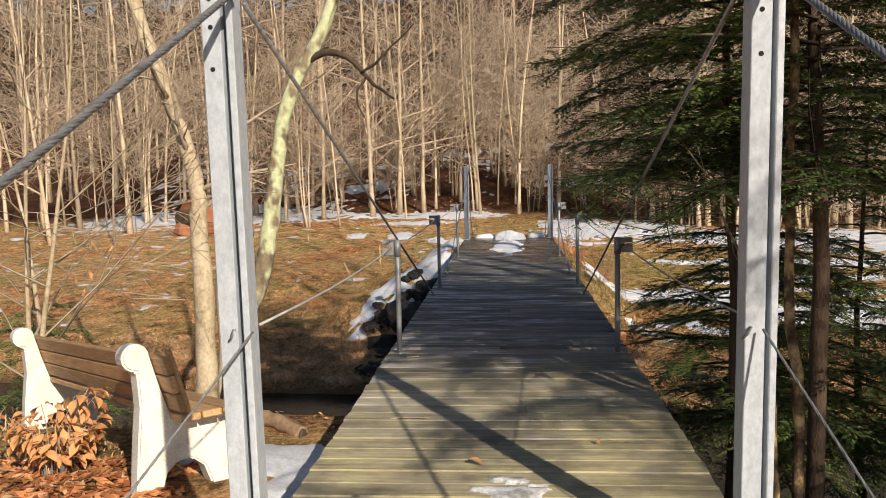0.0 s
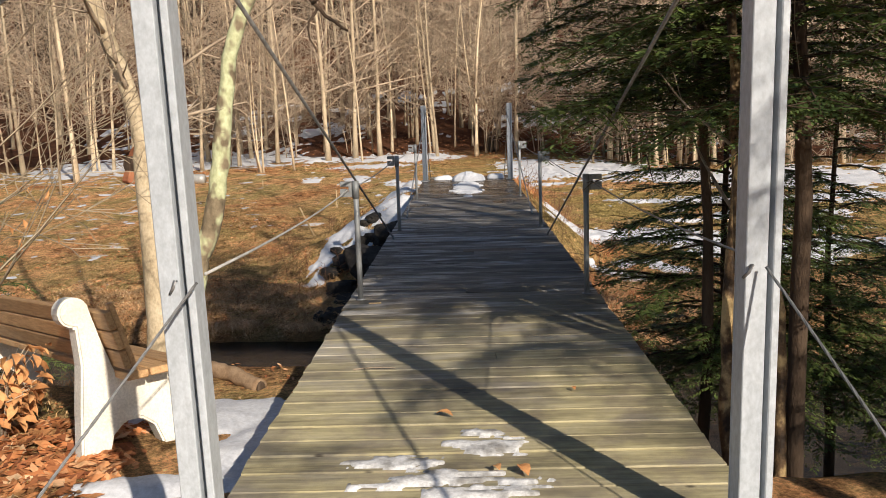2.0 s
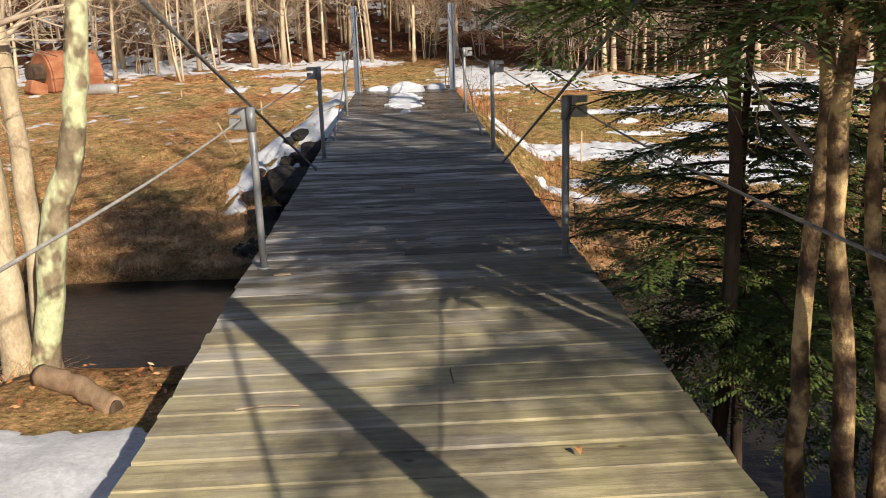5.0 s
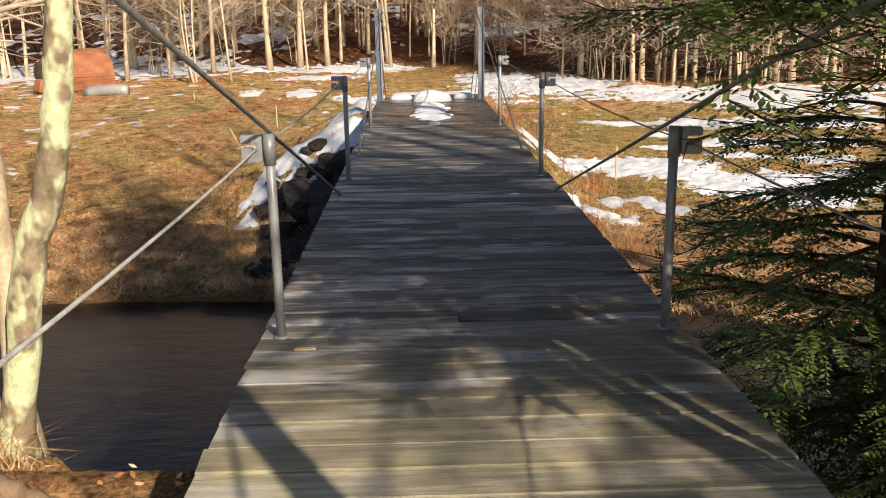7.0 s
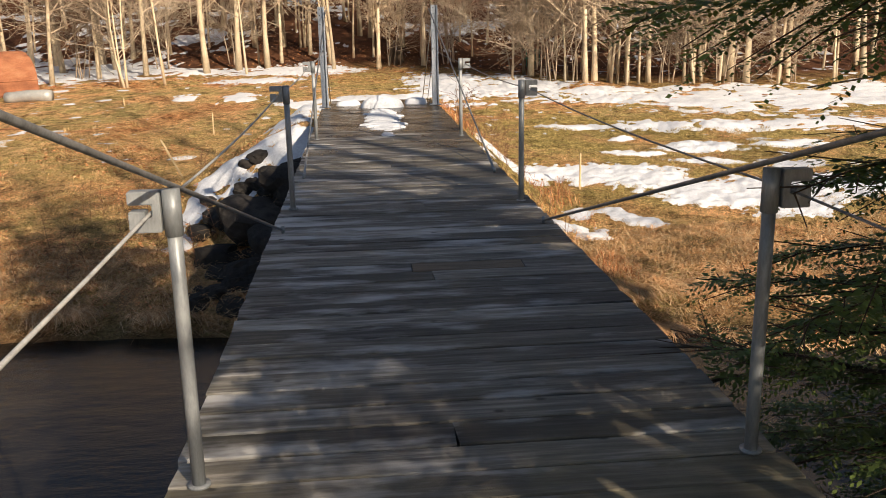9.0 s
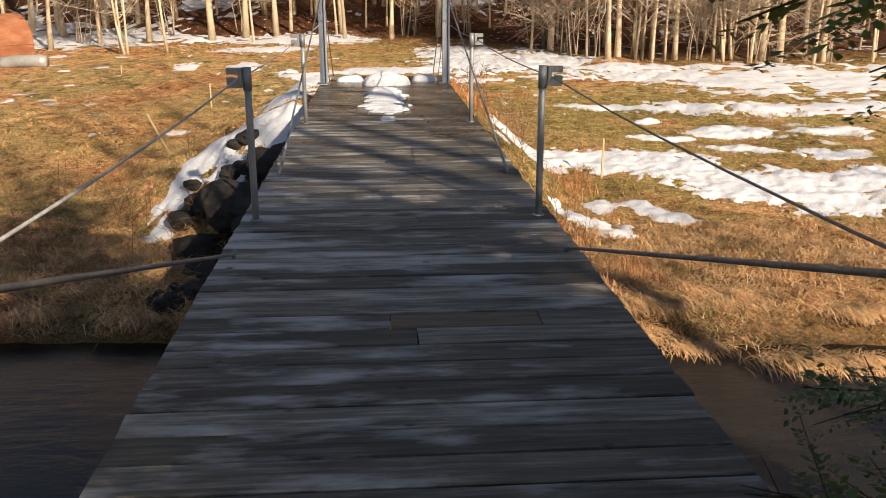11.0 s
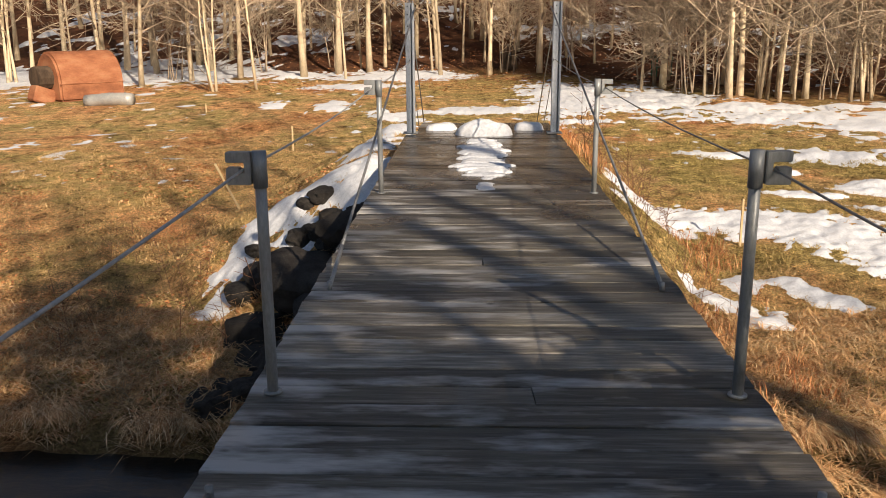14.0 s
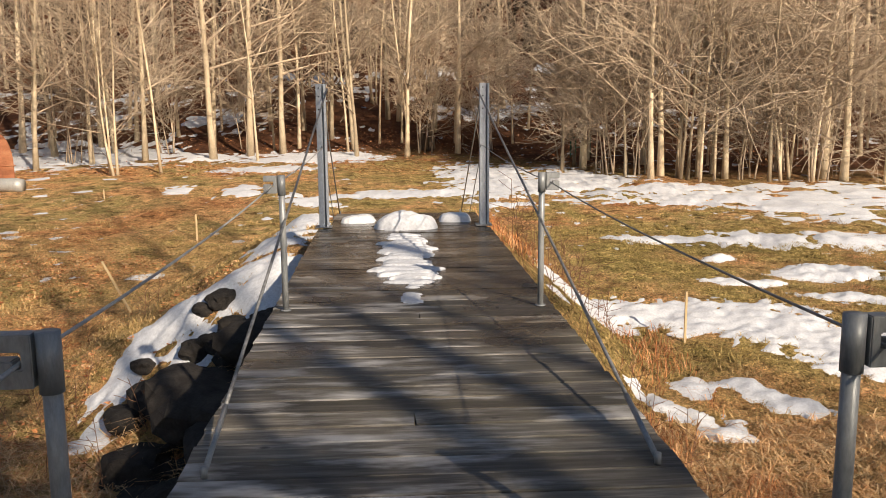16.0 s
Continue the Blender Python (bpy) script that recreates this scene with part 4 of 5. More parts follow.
shade = hemlock("hemlock_tree", "unseen tall thinly branched hemlock added for trunk shadows", 9, (6.4, 2.3, gz(6.4, 2.3)), 17.0, 4.2, 1.35, 34, 0.21, 0.35, 2.6)
hemlock("hemlock_tree", "unseen tall broad hemlock added so its crown shades the far bank", 11, (5.2, 0.7, gz(5.2, 0.7)), 13.5, 6.6, 2.3, 70, 0.17, 0.3, 2.4)
for x, y, s, a in ((5.6, -1.7, 0.95, 190), (7.3, 1.9, 1.0, 310), (8.0, 1.9, 0.92, 15), (8.95, 2.45, 1.2, 130), (10.8, 2.6, 1.2, 220)):
    m = pose(x, y, gz(x, y), 0, 0, a) @ Matrix.Scale(s, 4) @ Matrix.Translation((-6.4, -2.3, -gz(6.4, 2.3)))
    copy_thing(shade, m).matrix_basis = m
hemlock("hemlock_sapling", "low green hemlock sapling behind the bench", 6, (-4.45, 7.9, gz(-4.45, 7.9)), 1.5, -0.7, 0.75, 22, 0.02)

# Bare trees added out of view, for shadow stripes on deck and meadow.
for x, y, k, a in ((7.0, -1.2, 0, 100), (-1.5, -9, 0, 250), (19, 3, 1, 300), (-5, -7, 2, 20), (18, -4, 3, 80), (11.5, -6, 1, 150), (12.6, -1.5, 0, 210)):
    m = pose(x, y, gz(x, y), 0, 0, a) @ Matrix.Scale(0.95, 4)
    copy_thing(kinds[k], m).matrix_basis = m


def beech():
    """A young beech that keeps a few pale dead leaves on its bare twigs."""
    t = thing("beech_sapling", "bare young beech with a few clinging orange leaves", "tree", pose(-3.95, 7.3, gz(-3.95, 7.3)))
    rng = random.Random(8)
    lines = [[] for _ in range(4)]
    for s in range(3):
        grow(rng, lines, Vector((rng.uniform(-0.2, 0.2), rng.uniform(-0.2, 0.2), 0)), Vector((0.12 * (s - 0.6), -0.05 * s, 1)), 3.4 + s * 0.3, 0.03, 0, [(10, 0.62, 0.03, 0.06, 7), (5, 0.55, -0.02, 0.12, 4), (3, 0.5, 0, 0.15, 3), (0, 0, 0, 0.2, 2)])
    part("trunk", tube_mesh("trunk", lines[0], 7, M_SMOOTH_BARK), t)
    part("crown", tube_mesh("crown", lines[1] + lines[2] + lines[3], 3, M_TAN_BARK), t, "thin pale bare twigs")
    leaf = leaf_mesh("leaf", 0.085, 0.035)
    for k in range(90):
        ln = rng.choice(lines[2])
        q = ln[rng.randrange(1, len(ln))][0]
        if q.z < 1.9:
            part("leaf", leaf, t, "", pose(q.x, q.y, q.z - 0.02, rng.uniform(40, 110), rng.uniform(-30, 30), rng.uniform(0, 360)))
    return t


def leaf_mesh(name, length, width):
    """A dead leaf: pointed, folded along its rib and curled at the tip."""
    v, f = [], []
    prof = [(0, 0.08), (0.25, 0.8), (0.5, 1.0), (0.75, 0.65), (1.0, 0.02)]
    for s, w in prof:
        z = 0.18 * length * math.sin(2.6 * s)
        v += [(-w * width / 2, s * length, z + 0.25 * w * width), (0, s * length, z), (w * width / 2, s * length, z + 0.2 * w * width)]
    for i in range(4):
        o = i * 3
        f += [(o, o + 1, o + 4, o + 3), (o + 1, o + 2, o + 5, o + 4)]
    return mesh(name, v, f, M_LEAF, True)


beech()


def leafy_shrub():
    """A knee-high shrub of hanging dead orange leaves on thin stems."""
    t = thing("leafy_shrub", "knee-high shrub covered in drooping dead orange leaves", "shrub", pose(-2.98, 5.45, gz(-2.98, 5.45)))
    rng = random.Random(12)
    lines = []
    leaf = leaf_mesh("leaf", 0.095, 0.046)
    spots = []
    for k in range(34):
        a, s = rng.uniform(0, 6.28), rng.uniform(0.10, 0.33)
        tip = Vector((math.cos(a) * s, math.sin(a) * s, rng.uniform(0.16, 0.58)))
        lines.append([(Vector((0.05 * math.cos(a), 0.05 * math.sin(a), -0.05)), 0.006), (tip * 0.5 + Vector((0, 0, 0.1)), 0.004), (tip, 0.002)])
        spots += [tip * f + Vector((0, 0, 0.08 * (1 - f))) for f in (1.0, 0.93, 0.85, 0.75, 0.66, 0.56, 0.46, 0.36)]
    for ln in lines:
        part("stem", tube_mesh("stem", [ln], 4, M_TWIG), t)
    for q in spots:
        part("leaf", leaf, t, "", pose(q.x + rng.uniform(-.05, .05), q.y + rng.uniform(-.05, .05), q.z, rng.uniform(-80, -15), rng.uniform(-35, 35), math.degrees(math.atan2(q.y, q.x)) - 90 + rng.uniform(-70, 70)) @ Matrix.Scale(rng.uniform(0.75, 1.3), 4))


leafy_shrub()

# ---- the near bank ----
log = smooth_line([(-2.05, 6.76, -0.335), (-1.80, 6.60, -0.345), (-1.55, 6.40, -0.385)], 0.064, 0.055, 6, 0.014, 9)
lg = thing("fallen_log", "short barkless brown log lying at the stream edge", "log", data=tube_mesh("fallen_log", [log], 14, M_LOG))
part("cut_face", tube_mesh("cut_face", [[(log[-1][0] + Vector((0.002, -0.001, 0)), 0.052), (log[-1][0] + Vector((0.012, -0.005, 0)), 0.04)]], 14, M_DARK_BARK), lg, "dark rotten cut end")


def scatter(rng, n, x0, x1, y0, y1, keep):
    x, y = rng.uniform(x0, x1, n), rng.uniform(y0, y1, n)
    k = keep(x, y)
    return x[k], y[k]


def litter(name, label, seed, n, area, keep, size=0.045):
    """Fallen leaves lying at odd tilts on the ground."""
    rng = np.random.default_rng(seed)
    x, y = scatter(rng, n, *area, keep)
    z = ground_z(x, y) + rng.uniform(0.003, 0.03, len(x))
    a = rng.uniform(0, 6.28, len(x))
    s = size * rng.uniform(0.7, 1.5, len(x))
    d = np.stack([np.cos(a), np.sin(a), rng.uniform(-0.4, 0.4, len(x))], 1) * s[:, None]
    w = np.stack([-np.sin(a), np.cos(a), rng.uniform(-0.6, 0.6, len(x))], 1) * s[:, None] * 0.45
    p = np.stack([x, y, z], 1)
    thing(name, label, "leaf litter", data=quads(name, np.stack([p - d, p + w, p + d, p - w], 1), M_LITTER), kind="stuff")


litter("leaf_litter", "thick carpet of fallen orange beech leaves", 1, 17000, (-5.2, -1.2, 2.2, 5.8), lambda x, y: (x < -1.25 - 0.0 * y) & (snow_depth(x, y) < 0.05) & (wob(x, y, 1.4, 2) + 1.1 - 0.55 * np.abs(y - 4.2) - 0.8 * (x > -1.9) > 0))
litter("bank_litter", "scattered fallen brown leaves on the stream bank", 2, 1300, (-8, -1.1, 4.6, 7.0), lambda x, y: (snow_depth(x, y) < 0.05) & (wob(x, y, 2.2, 1) > 0.1), 0.02)
litter("slope_litter", "rusty fallen leaves strewn over the far bank", 4, 16000, (-11, -2.2, 16.6, 27), lambda x, y: (ground_z(x, y) > -2.5) & (snow_depth(x, y) < 0.02) & (wob(x, y, 1.6, 8) > 0.0), 0.032)
litter("far_bank_litter", "scattered rusty leaves over the far meadow edge", 3, 9000, (-16, 14, 38, 52), lambda x, y: (snow_depth(x, y) < 0.02) & (wob(x, y, 1.2, 1) > -0.4), 0.05)


def grass(name, label, seed, n, area, keep, height, lean, material, width=0.004, flow=(0, 0)):
    """Bent grass blades of two pieces each."""
    rng = np.random.default_rng(seed)
    x, y = scatter(rng, n, *area, keep)
    k = len(x)
    p = np.stack([x, y, ground_z(x, y) - 0.01], 1)
    a = rng.uniform(0, 6.28, k)
    h = height * rng.uniform(0.5, 1.3, k)
    out = np.stack([np.cos(a) + flow[0], np.sin(a) + flow[1], 0 * a], 1) * (h * lean * rng.uniform(0.5, 1.4, k))[:, None]
    mid = p + out * 0.4 + np.stack([0 * h, 0 * h, h * 0.75], 1)
    tip = p + out * 1.15 + np.stack([0 * h, 0 * h, h * rng.uniform(0.15, 1.0, k)], 1)
    w = np.stack([-np.sin(a), np.cos(a), 0 * a], 1) * width
    v = np.stack([p - w, p + w, mid + w * 0.8, mid - w * 0.8, tip], 1).reshape(-1, 3)
    i = np.arange(k)[:, None] * 5
    f = np.concatenate([i + np.array([[0, 1, 2, 3]])]).tolist() + np.concatenate([i + np.array([[3, 2, 4]])]).tolist()
    thing(name, label, "grass", data=mesh(name, v.tolist(), f, material), kind="stuff")


dry = lambda x, y: (ground_z(x, y) > -2.58) & (snow_depth(x, y) < 0.0) & (np.abs(x) > 1.15)
grass("bank_grass", "matted long dry straw-coloured grass on the far bank", 11, 46000, (-9, 9, 15.0, 19.0), lambda x, y: dry(x, y) & (wob(x, y, 2.4, 3) > -0.5), 0.10, 3.0, M_DRYGRASS, 0.0055, (0.1, -0.2))
grass("meadow_grass", "short flattened tan and olive winter grass", 12, 150000, (-10, 10, 17.0, 29), lambda x, y: dry(x, y) & (wob(x, y, 1.1, 3) + 0.5 * wob(x, y, 4, 1) > -0.5), 0.045, 1.8, M_TURF, 0.0045)
grass("meadow_tufts", "taller ragged tufts of winter grass and moss", 16, 90000, (-11, 11, 17.5, 31), lambda x, y: dry(x, y) & (wob(x, y, 5.0, 9) > 0.45), 0.085, 1.5, M_TURF, 0.005)
grass("dead_weeds", "rusty dead weed stalks beside the bridge end", 13, 5200, (1.15, 3.6, 16.3, 23), lambda x, y: dry(x, y) & (wob(x, y, 2.6, 2) > 0.0), 0.20, 1.3, M_LITTER, 0.004)
grass("near_bank_grass", "dry grass hanging over the near stream edge", 14, 3500, (-9, -2.3, 6.9, 8.5), lambda x, y: (ground_z(x, y) > -1.6) & (wob(x, y, 2.0, 5) > -0.2), 0.14, 1.8, M_DRYGRASS, 0.004, (0, 0.5))
grass("near_meadow_grass", "moss and short grass under the fallen leaves", 15, 5000, (-9, -2.2, 3.0, 6.8), lambda x, y: wob(x, y, 1.3, 2) < -0.1, 0.05, 0.9, M_TURF, 0.005)


def tussock(x, y, z, s, seed):
    """A combed-over tuft of dry grass."""
    rng = np.random.default_rng(seed)
    k = 640
    a = rng.normal(-0.7, 0.9, k)
    r = s * rng.uniform(0.35, 1.1, k)
    o = rng.normal(0, 0.34 * s, (k, 3)) * np.array([1.8, 0.9, 0.12])
    v = []
    for t, h, w in ((0, 0, 0.004), (0.3, 0.22, 0.004), (0.7, 0.16, 0.0035), (1.0, -0.05, 0.001)):
        c = o + np.stack([np.cos(a) * r * t, np.sin(a) * r * t - 0.2 * t * s, r * h], 1)
        side = np.stack([-np.sin(a), np.cos(a), 0 * a], 1) * w
        v += [c - side, c + side]
    v = np.stack(v, 1).reshape(-1, 3)
    i = np.arange(k)[:, None] * 8
    f = sum([(i + np.array([[j, j + 1, j + 3, j + 2]])).tolist() for j in (0, 2, 4)], [])
    return thing("grass_tussock", "combed-over tussock of pale dry grass at the waterline", "grass tussock", pose(x, y, z), mesh("grass_tussock", v.tolist(), f, M_DRYGRASS), "tussocks")


for i, (x, y, s) in enumerate(((4.55, 15.15, 0.42), (5.2, 15.0, 0.36), (3.5, 15.6, 0.3), (2.7, 15.9, 0.34), (6.1, 14.9, 0.4), (-3.2, 16.6, 0.35), (-4.6, 16.8, 0.4), (-6.0, 16.9, 0.36), (2.0, 16.6, 0.3), (3.1, 16.3, 0.4), (4.2, 16.4, 0.38), (5.6, 16.0, 0.4))):
    tussock(x, y, max(gz(x, y), -2.6), s, 50 + i)
tussock(1.75, 4.0, gz(1.75, 4.0), 0.22, 90)

# ---- riprap rocks by the far abutment ----
rocks = []
for i in range(5):
    bm = bmesh.new()
    bmesh.ops.create_icosphere(bm, subdivisions=3, radius=1)
    for v in bm.verts:
        p = v.co.copy()
        v.co *= 1 + 0.38 * noise.noise(p * 1.2 + Vector((i * 7, 0, 0))) + 0.16 * noise.noise(p * 2.7 + Vector((0, i * 3, 0))) + 0.05 * noise.noise(p * 8)
        v.co.z = 0.7 * (min(v.co.z, 0.62) + 0.25 * max(v.co.z - 0.62, 0))
    rocks.append(bm_mesh("riprap_rock", bm, M_ROCK))
rng = random.Random(31)
for k in range(3):
    y = rng.uniform(19.3, 20.6)
    x, s = -1.25 - rng.random() * 0.62 * (23.2 - y), rng.uniform(0.13, 0.26)
    thing("riprap_rock", "dark wet stone poking out of the thawing snow", "rock", pose(x, y, gz(x, y) + s * 0.16, rng.uniform(-15, 15), rng.uniform(-15, 15), rng.uniform(0, 360)) @ Matrix.Scale(s, 4), rocks[k % 5], "riprap rocks")
for k, (x, y, s) in enumerate(((-2.0, 18.55, 0.62), (-2.65, 18.25, 0.42), (-1.55, 17.75, 0.55), (-1.5, 18.9, 0.5), (-2.55, 18.95, 0.36), (-2.2, 17.6, 0.4), (-1.9, 19.5, 0.2), (-2.35, 20.0, 0.15), (-2.95, 18.9, 0.26))):
    thing("riprap_boulder", "large dark boulder in the shade beside the deck", "rock", pose(x, y, gz(x, y) + s * 0.12, rng.uniform(-14, 14), rng.uniform(-14, 14), rng.uniform(0, 360)) @ Matrix.Scale(s, 4), rocks[k % 5], "riprap boulders")
for k in range(62):
    y = 16.4 + 3.1 * rng.random()
    x = -1.12 - rng.random() ** 1.2 * (0.5 + 0.34 * (21.5 - y))
    s = rng.uniform(0.10, 0.24)
    thing("riprap_rock", "dark rough stone half buried in the abutment slope", "rock", pose(x, y, gz(x, y) + s * 0.1, rng.uniform(-20, 20), rng.uniform(-20, 20), rng.uniform(0, 360)) @ Matrix.Scale(s, 4), rocks[k % 5], "riprap rocks")
thing("abutment", "dark timber abutment wall under the deck end", "abutment", pose(0, 19.6, -0.9), box("abutment", (1.9, 0.3, 1.4), M_STRINGER, 0.02))
thing("near_abutment", "dark timber sill under the near deck end", "abutment", pose(0, 5.9, -0.55), box("near_abutment", (1.9, 0.3, 0.7), M_STRINGER, 0.02))


# ---- far meadow things ----
def tank():
    """A rusted steel tank with an arched top, a seam band and a ragged open end."""
    t = thing("rusted_tank", "large rusted orange steel tank with arched top", "tank", pose(-13.0, 37.3, gz(-13.0, 37.3) - 0.06, 0, 0, 52))
    arch = [(0.78 * math.cos(a * math.pi / 14), 0.55 + 1.0 * math.sin(a * math.pi / 14)) for a in range(15)]
    part("shell", extrude("shell", [(0.78, 0.0)] + arch + [(-0.78, 0.0)], 2.2, M_RUST, "x", 0.07), t)
    part("seam", box("seam", (2.22, 0.03, 0.03), M_RUST, 0.006), t, "", pose(0, -0.785, 0.55))
    hub = [(0.36 * math.cos(a * 0.5236), 0.36 * math.sin(a * 0.5236)) for a in range(12)]
    part("end_drum", extrude("end_drum", hub, 0.5, M_DARK_BARK, "x", 0.02), t, "dark broken drum at the open end", pose(-1.33, -0.1, 0.75))
    part("broken_flap", box("broken_flap", (0.7, 0.5, 0.5), M_RUST, 0.05), t, "bent rusted sheet", pose(-1.4, -0.15, 0.2, 0, 20, 0))
    return t


tank()
p = smooth_line([(x, y, gz(x, y) + 0.17) for x, y in ((-12.0, 35.35), (-11.25, 35.25), (-10.5, 35.2))], 0.2, 0.2, 3, 0, 1)
cu = thing("culvert_pipe", "grey metal culvert pipe lying in the grass", "pipe", data=tube_mesh("culvert_pipe", [p], 16, M_GREYMETAL))
part("pipe_mouth", tube_mesh("pipe_mouth", [[(p[0][0] - Vector((0.004, 0, 0)), 0.18), (p[0][0] - Vector((0.012, 0, 0)), 0.17)]], 16, M_HOLE), cu, "dark open pipe mouth")


def stump():
    t = thing("tree_stump", "dark hollow rotten tree stump at the wood's edge", "stump", pose(1.35, 45.4, gz(1.35, 45.4)))
    lines = [smooth_line([(0.24 * math.cos(a), 0.2 * math.sin(a), -0.1), (0.2 * math.cos(a), 0.17 * math.sin(a), 0.5), (0.19 * math.cos(a), 0.16 * math.sin(a), 0.75 + 0.35 * math.sin(a * 2.3))], 0.13, 0.05, 3, 0.02, int(a * 10)) for a in (0, 0.9, 1.8, 2.7, 3.6, 4.5, 5.4)]
    part("rotten_wood", tube_mesh("rotten_wood", lines, 7, M_DARK_BARK), t)


stump()


def feeder():
    """A small green-painted metal stand among the shrubs."""
    t = thing("green_stand", "small dark green metal stand at the wood's edge", "stand", pose(7.0, 42.6, gz(7.0, 42.6), 0, 0, 25) @ Matrix.Scale(0.75, 4))
    for x in (-0.45, 0.45):
        for y in (-0.2, 0.2):
            part("leg", box("leg", (0.06, 0.06, 0.95), M_GREEN, 0.004, (0, 0, 0.45)), t, "", pose(x, y, 0))
    part("top_board", box("top_board", (1.05, 0.5, 0.06), M_GREEN, 0.006, (0, 0, 0.93)), t)
    part("lower_board", box("lower_board", (1.0, 0.4, 0.05), M_GREEN, 0.006, (0, 0, 0.45)), t)


feeder()
for x, y, h, tilt in ((3.83, 21.3, 0.75, 0), (-4.2, 28.2, 0.62, 0), (-3.95, 22.6, 0.9, 24), (-7.9, 34.0, 0.3, 0)):
    thing("wooden_stake", "thin weathered wooden survey stake in the grass", "stake", pose(x, y, gz(x, y) - 0.04, 0, -tilt, 15), box("wooden_stake", (0.035, 0.02, h), M_STAKE, 0.003, (0, 0, h / 2)), "stakes")


def weeds():
    """Thin bare stalks with a few side twigs, too many and too fine to tell apart."""
    rng = random.Random(71)
    lines = [[] for _ in range(2)]
    for k in range(75):
        x, y = (rng.uniform(1.3, 2.9), rng.uniform(16.8, 22.5)) if k < 52 else (rng.uniform(-5.5, -2.6), rng.uniform(17, 22))
        grow(rng, lines, Vector((x, y, gz(x, y) - 0.05)), Vector((rng.uniform(-0.3, 0.3), rng.uniform(-0.2, 0.2), 1)), rng.uniform(0.4, 1.0), 0.006, 0, [(7, 0.4, 0.1, 0.06, 5), (0, 0, 0, 0.1, 3)])
    return tube_mesh("weed_stalks", lines[0] + lines[1], 3, M_WEED)


thing("weed_stalks", "thin reddish dead weed stalks beside the bridge", "weeds", data=weeds(), kind="stuff")


# ---- snow and leaves on the deck ----
def deck_snow(name, label, x0, x1, y0, y1, h, rag, seed, material=None, rows=0.0):
    """A melting lump or slush patch: a ragged low heap on the boards."""
    wx, wy = 0.16 * (x1 - x0), 0.16 * (y1 - y0)
    xs, ys = np.linspace(x0 - wx, x1 + wx, int((x1 - x0) / 0.014) + 2), np.linspace(y0 - wy, y1 + wy, int((y1 - y0) / 0.018) + 2)
    X, Y = np.meshgrid(xs, ys)
    u, v = (2 * X - x0 - x1) / (x1 - x0), (2 * Y - y0 - y1) / (y1 - y0)
    if rows:
        board = np.floor((Y - DECK_A) / PITCH)
        u = (u + 0.8 * rows * (cell(board, 0 * board, seed) - 0.5)) * (1 + 1.2 * rows * cell(board, 0 * board + 3, seed))
        d = 1 - (np.abs(u) ** 2.4 + np.abs(v) ** 3) - rows * np.abs(np.sin((Y - DECK_A) * math.pi / PITCH + math.pi / 2)) ** 6
    else:
        d = 1 - np.maximum(np.abs(u) ** 2.2 + np.abs(v) ** 4, np.abs(v) ** 2.5 + np.abs(u) ** 4)
    d = d + rag * (0.9 * wob(X * 0.6, Y * 1.8, 14, seed) + 1.3 * wob(X * 0.4, Y * 2.0, 50, seed + 1))
    d = np.where((np.abs(X - (x0 + x1) / 2) > (x1 - x0) / 2 + wx * 0.9) | (np.abs(Y - (y0 + y1) / 2) > (y1 - y0) / 2 + wy * 0.9), -1, d)
    Z = np.where(d > 0, h * np.sqrt(np.clip(d, 0, 1)) * (0.85 + 0.2 * wob(X, Y, 14, seed + 3)) + 0.004, -0.012)
    vv = np.stack([X, Y, Z], -1).reshape(-1, 3)
    i = np.arange(X.size).reshape(X.shape)
    f = np.stack([i[:-1, :-1], i[:-1, 1:], i[1:, 1:], i[1:, :-1]], -1).reshape(-1, 4)
    f = f[(d.reshape(-1)[f] > 0).any(1)]
    used_v, inv = np.unique(f, return_inverse=True)
    thing(name, label, "snow", data=mesh(name, vv[used_v].tolist(), inv.reshape(-1, 4).tolist(), material or M_SNOW, True))


deck_snow("snow_block", "thick melting white snow block across the deck end", -0.36, 0.40, 20.15, 20.75, 0.20, 0.03, 1)
deck_snow("snow_heap", "small melting heap of white snow", -0.80, -0.36, 20.85, 21.2, 0.11, 0.06, 2)
deck_snow("snow_heap", "small melting heap of bluish white snow", 0.46, 0.86, 20.85, 21.2, 0.12, 0.06, 3)
deck_snow("slush_strip", "long thin strip of slush melting along the boards", -0.36, 0.32, 16.9, 19.85, 0.04, 0.3, 4, None, 0.5)
deck_snow("slush_strip", "small wet patch of slush on the boards", -0.12, 0.12, 16.35, 16.75, 0.012, 0.4, 5, None, 0.5)
deck_snow("slush_patch", "thin greyish patch of melting slush on the boards", -0.18, 0.24, 4.08, 4.42, 0.011, 1.0, 6, M_ICE, 0.7)
deck_snow("slush_patch", "thin greyish patch of melting slush on the boards", -0.62, -0.2, 3.95, 4.12, 0.006, 1.0, 7, M_ICE, 0.7)
deck_snow("slush_patch", "thin greyish patch of melting slush on the boards", -0.45, 0.3, 3.62, 3.95, 0.009, 1.0, 8, M_ICE, 0.7)
for x, y, s, a in ((-0.13, 4.58, 0.7, 70), (0.19, 3.84, 0.75, 20), (0.05, 3.95, 0.55, 200), (0.52, 4.95, 0.35, 10)):
    thing("dead_leaf", "single curled orange-brown dead leaf on the deck", "leaf", pose(x, y, 0.012, 0, 0, a) @ Matrix.Scale(s, 4), leaf_mesh("dead_leaf", 0.13, 0.075), "leaves on the deck")
thing("wood_chip", "small pale splinter of wood on the deck", "splinter", pose(-0.80, 7.32, 0.008, 0, 0, 8), box("wood_chip", (0.10, 0.03, 0.008), M_STAKE, 0.002))
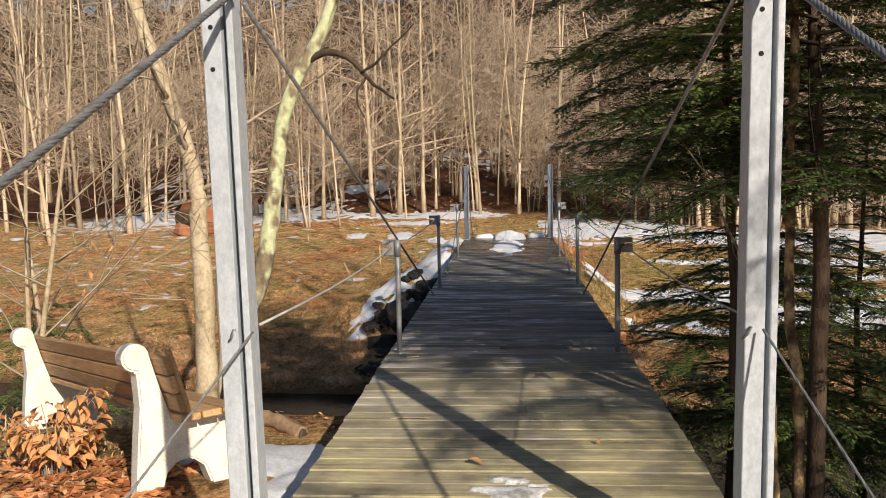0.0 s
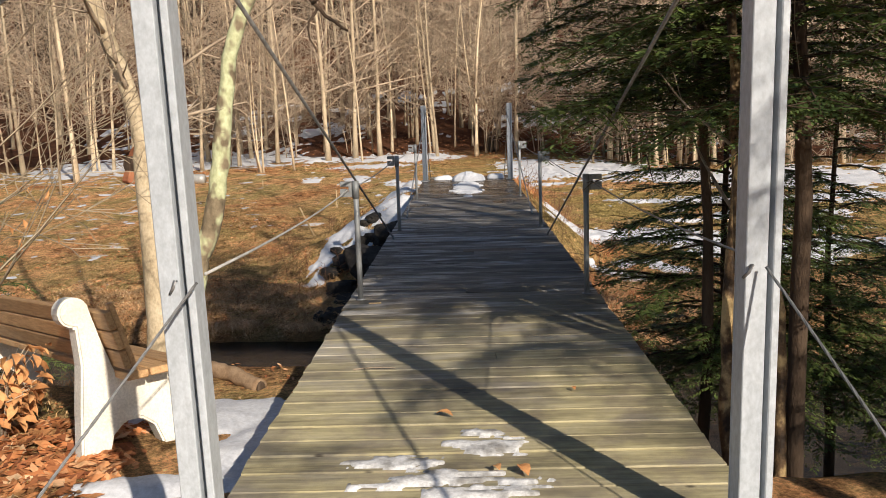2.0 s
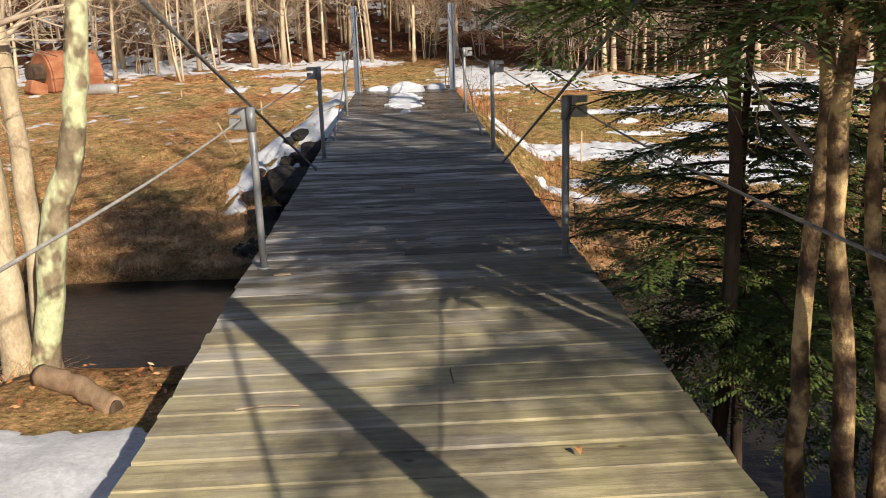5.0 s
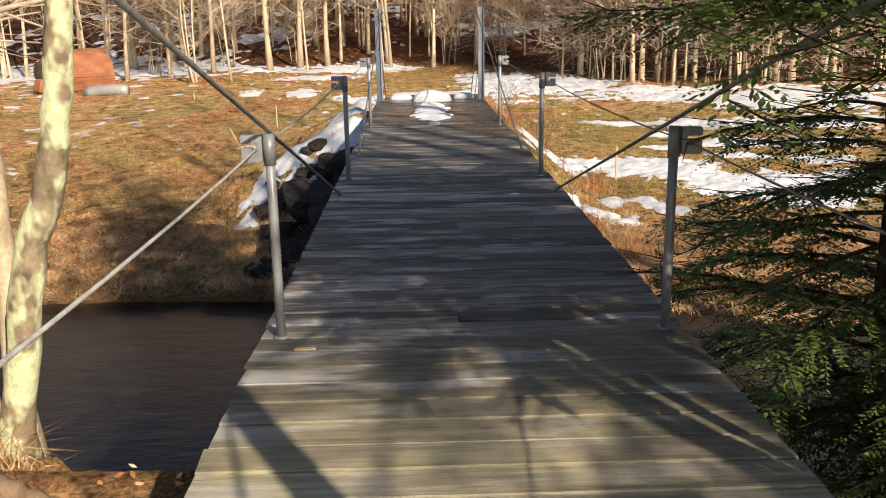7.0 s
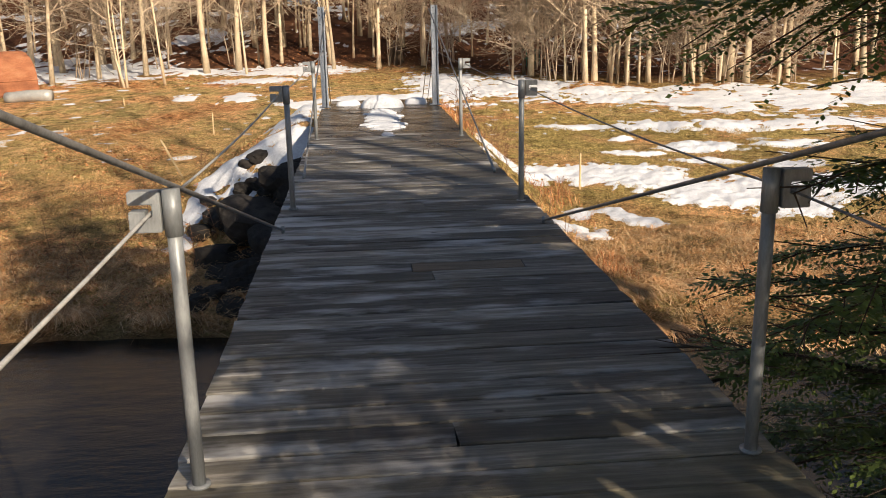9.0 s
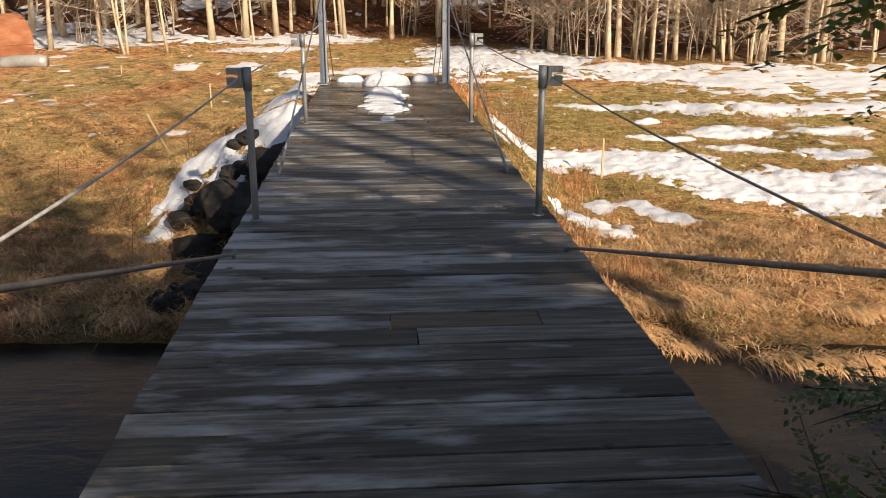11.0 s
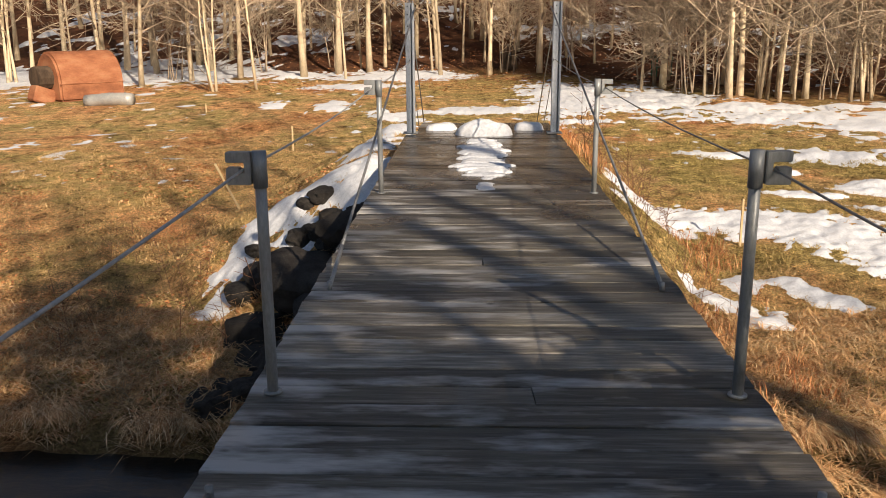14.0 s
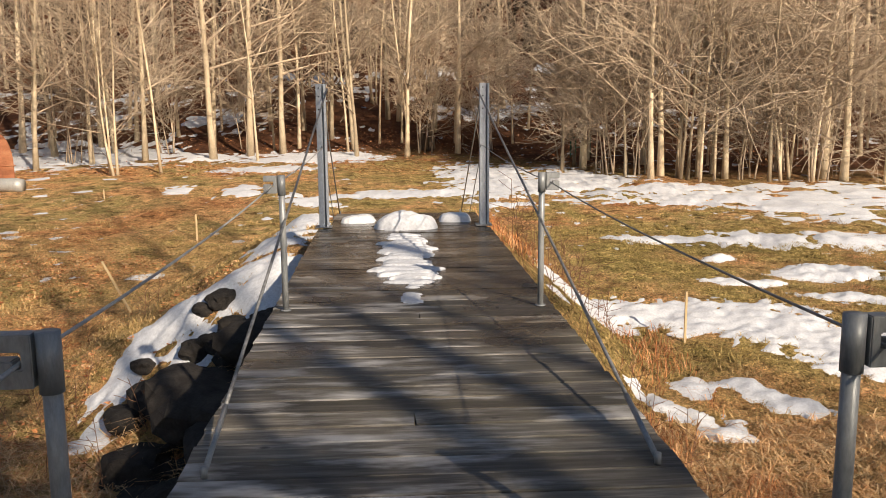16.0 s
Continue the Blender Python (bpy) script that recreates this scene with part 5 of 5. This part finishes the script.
thing("twig", "short grey broken twig on the deck", "twig", pose(-0.62, 5.45, 0.008), tube_mesh("twig", [smooth_line([(-0.12, 0, 0), (0, 0.015, 0.004), (0.13, 0.01, 0)], 0.005, 0.003, 3, 0.003, 4)], 5, M_TWIG))

# ---- the deck: stringers, then the boards ----
deck = thing("bridge_deck", "long footbridge deck of weathered grey cross planks", "bridge deck", kind="structure")
for x in (-0.86, 0.0, 0.86):
    part("stringer", box("stringer", (0.09, DECK_B - DECK_A, 0.2), M_STRINGER, 0.004, (x, (DECK_A + DECK_B) / 2, -0.152)), deck)


def plank_mesh(name, x0, x1, seed):
    """A board with eased top edges and slightly uneven ends."""
    rng = random.Random(seed)
    w, h, e = PITCH - 0.009 - 0.005 * rng.random(), 0.045, 0.005
    prof = [(-w / 2, -h), (w / 2, -h), (w / 2, -e), (w / 2 - e, 0), (-w / 2 + e, 0), (-w / 2, -e)]
    skew = rng.uniform(-0.006, 0.006)
    v = []
    for x, s in ((x0, 1), (0.5 * (x0 + x1), 0), (x1, -1)):
        v += [(x + skew * (1 if b > 0 else -1), b, c + 0.0012 * s) for b, c in prof]
    f = [(0, 5, 4, 3, 2, 1), (12, 13, 14, 15, 16, 17)]
    for k in (0, 6):
        f += [(k + i, k + (i + 1) % 6, k + 6 + (i + 1) % 6, k + 6 + i) for i in range(6)]
    return mesh(name, v, f, M_PLANK)


boards = [plank_mesh("plank", -HALF + d, HALF + e, i) for i, (d, e) in enumerate(((0, 0), (-0.004, 0.003), (0.003, -0.005), (0.002, 0.005), (-0.003, -0.002), (0.005, 0.002)))]
split = [(plank_mesh("plank", -HALF, c - 0.002, 20 + i), plank_mesh("plank", c + 0.002, HALF, 30 + i)) for i, c in enumerate((0.03, -0.06, 0.12))]
landing = plank_mesh("plank", -0.9, 1.0, 50)
rng = random.Random(9)
y, k = DECK_A + PITCH / 2, 0
while y < DECK_B:
    m = pose(rng.uniform(-0.003, 0.003), y, rng.uniform(-0.003, 0.003), rng.uniform(-0.5, 0.5), 0, rng.uniform(-0.12, 0.12))
    if y > 20.3:
        part("plank", landing, deck, "", m)
    elif abs(y - 9.92) < PITCH / 2:
        for a, b, mat in ((-HALF, -0.09, M_PLANK), (-0.085, 0.6, M_NEWPLANK), (0.605, HALF, M_PLANK)):
            me = plank_mesh("plank", a, b, 60)
            me.materials[0] = mat
            part("plank", me, deck, "newer tan replacement board" if mat is M_NEWPLANK else "", m)
    elif k % 11 == 6:
        for half in split[k % 3]:
            part("plank", half, deck, "", m)
    else:
        part("plank", boards[rng.randrange(6)], deck, "", m)
    y += PITCH
    k += 1
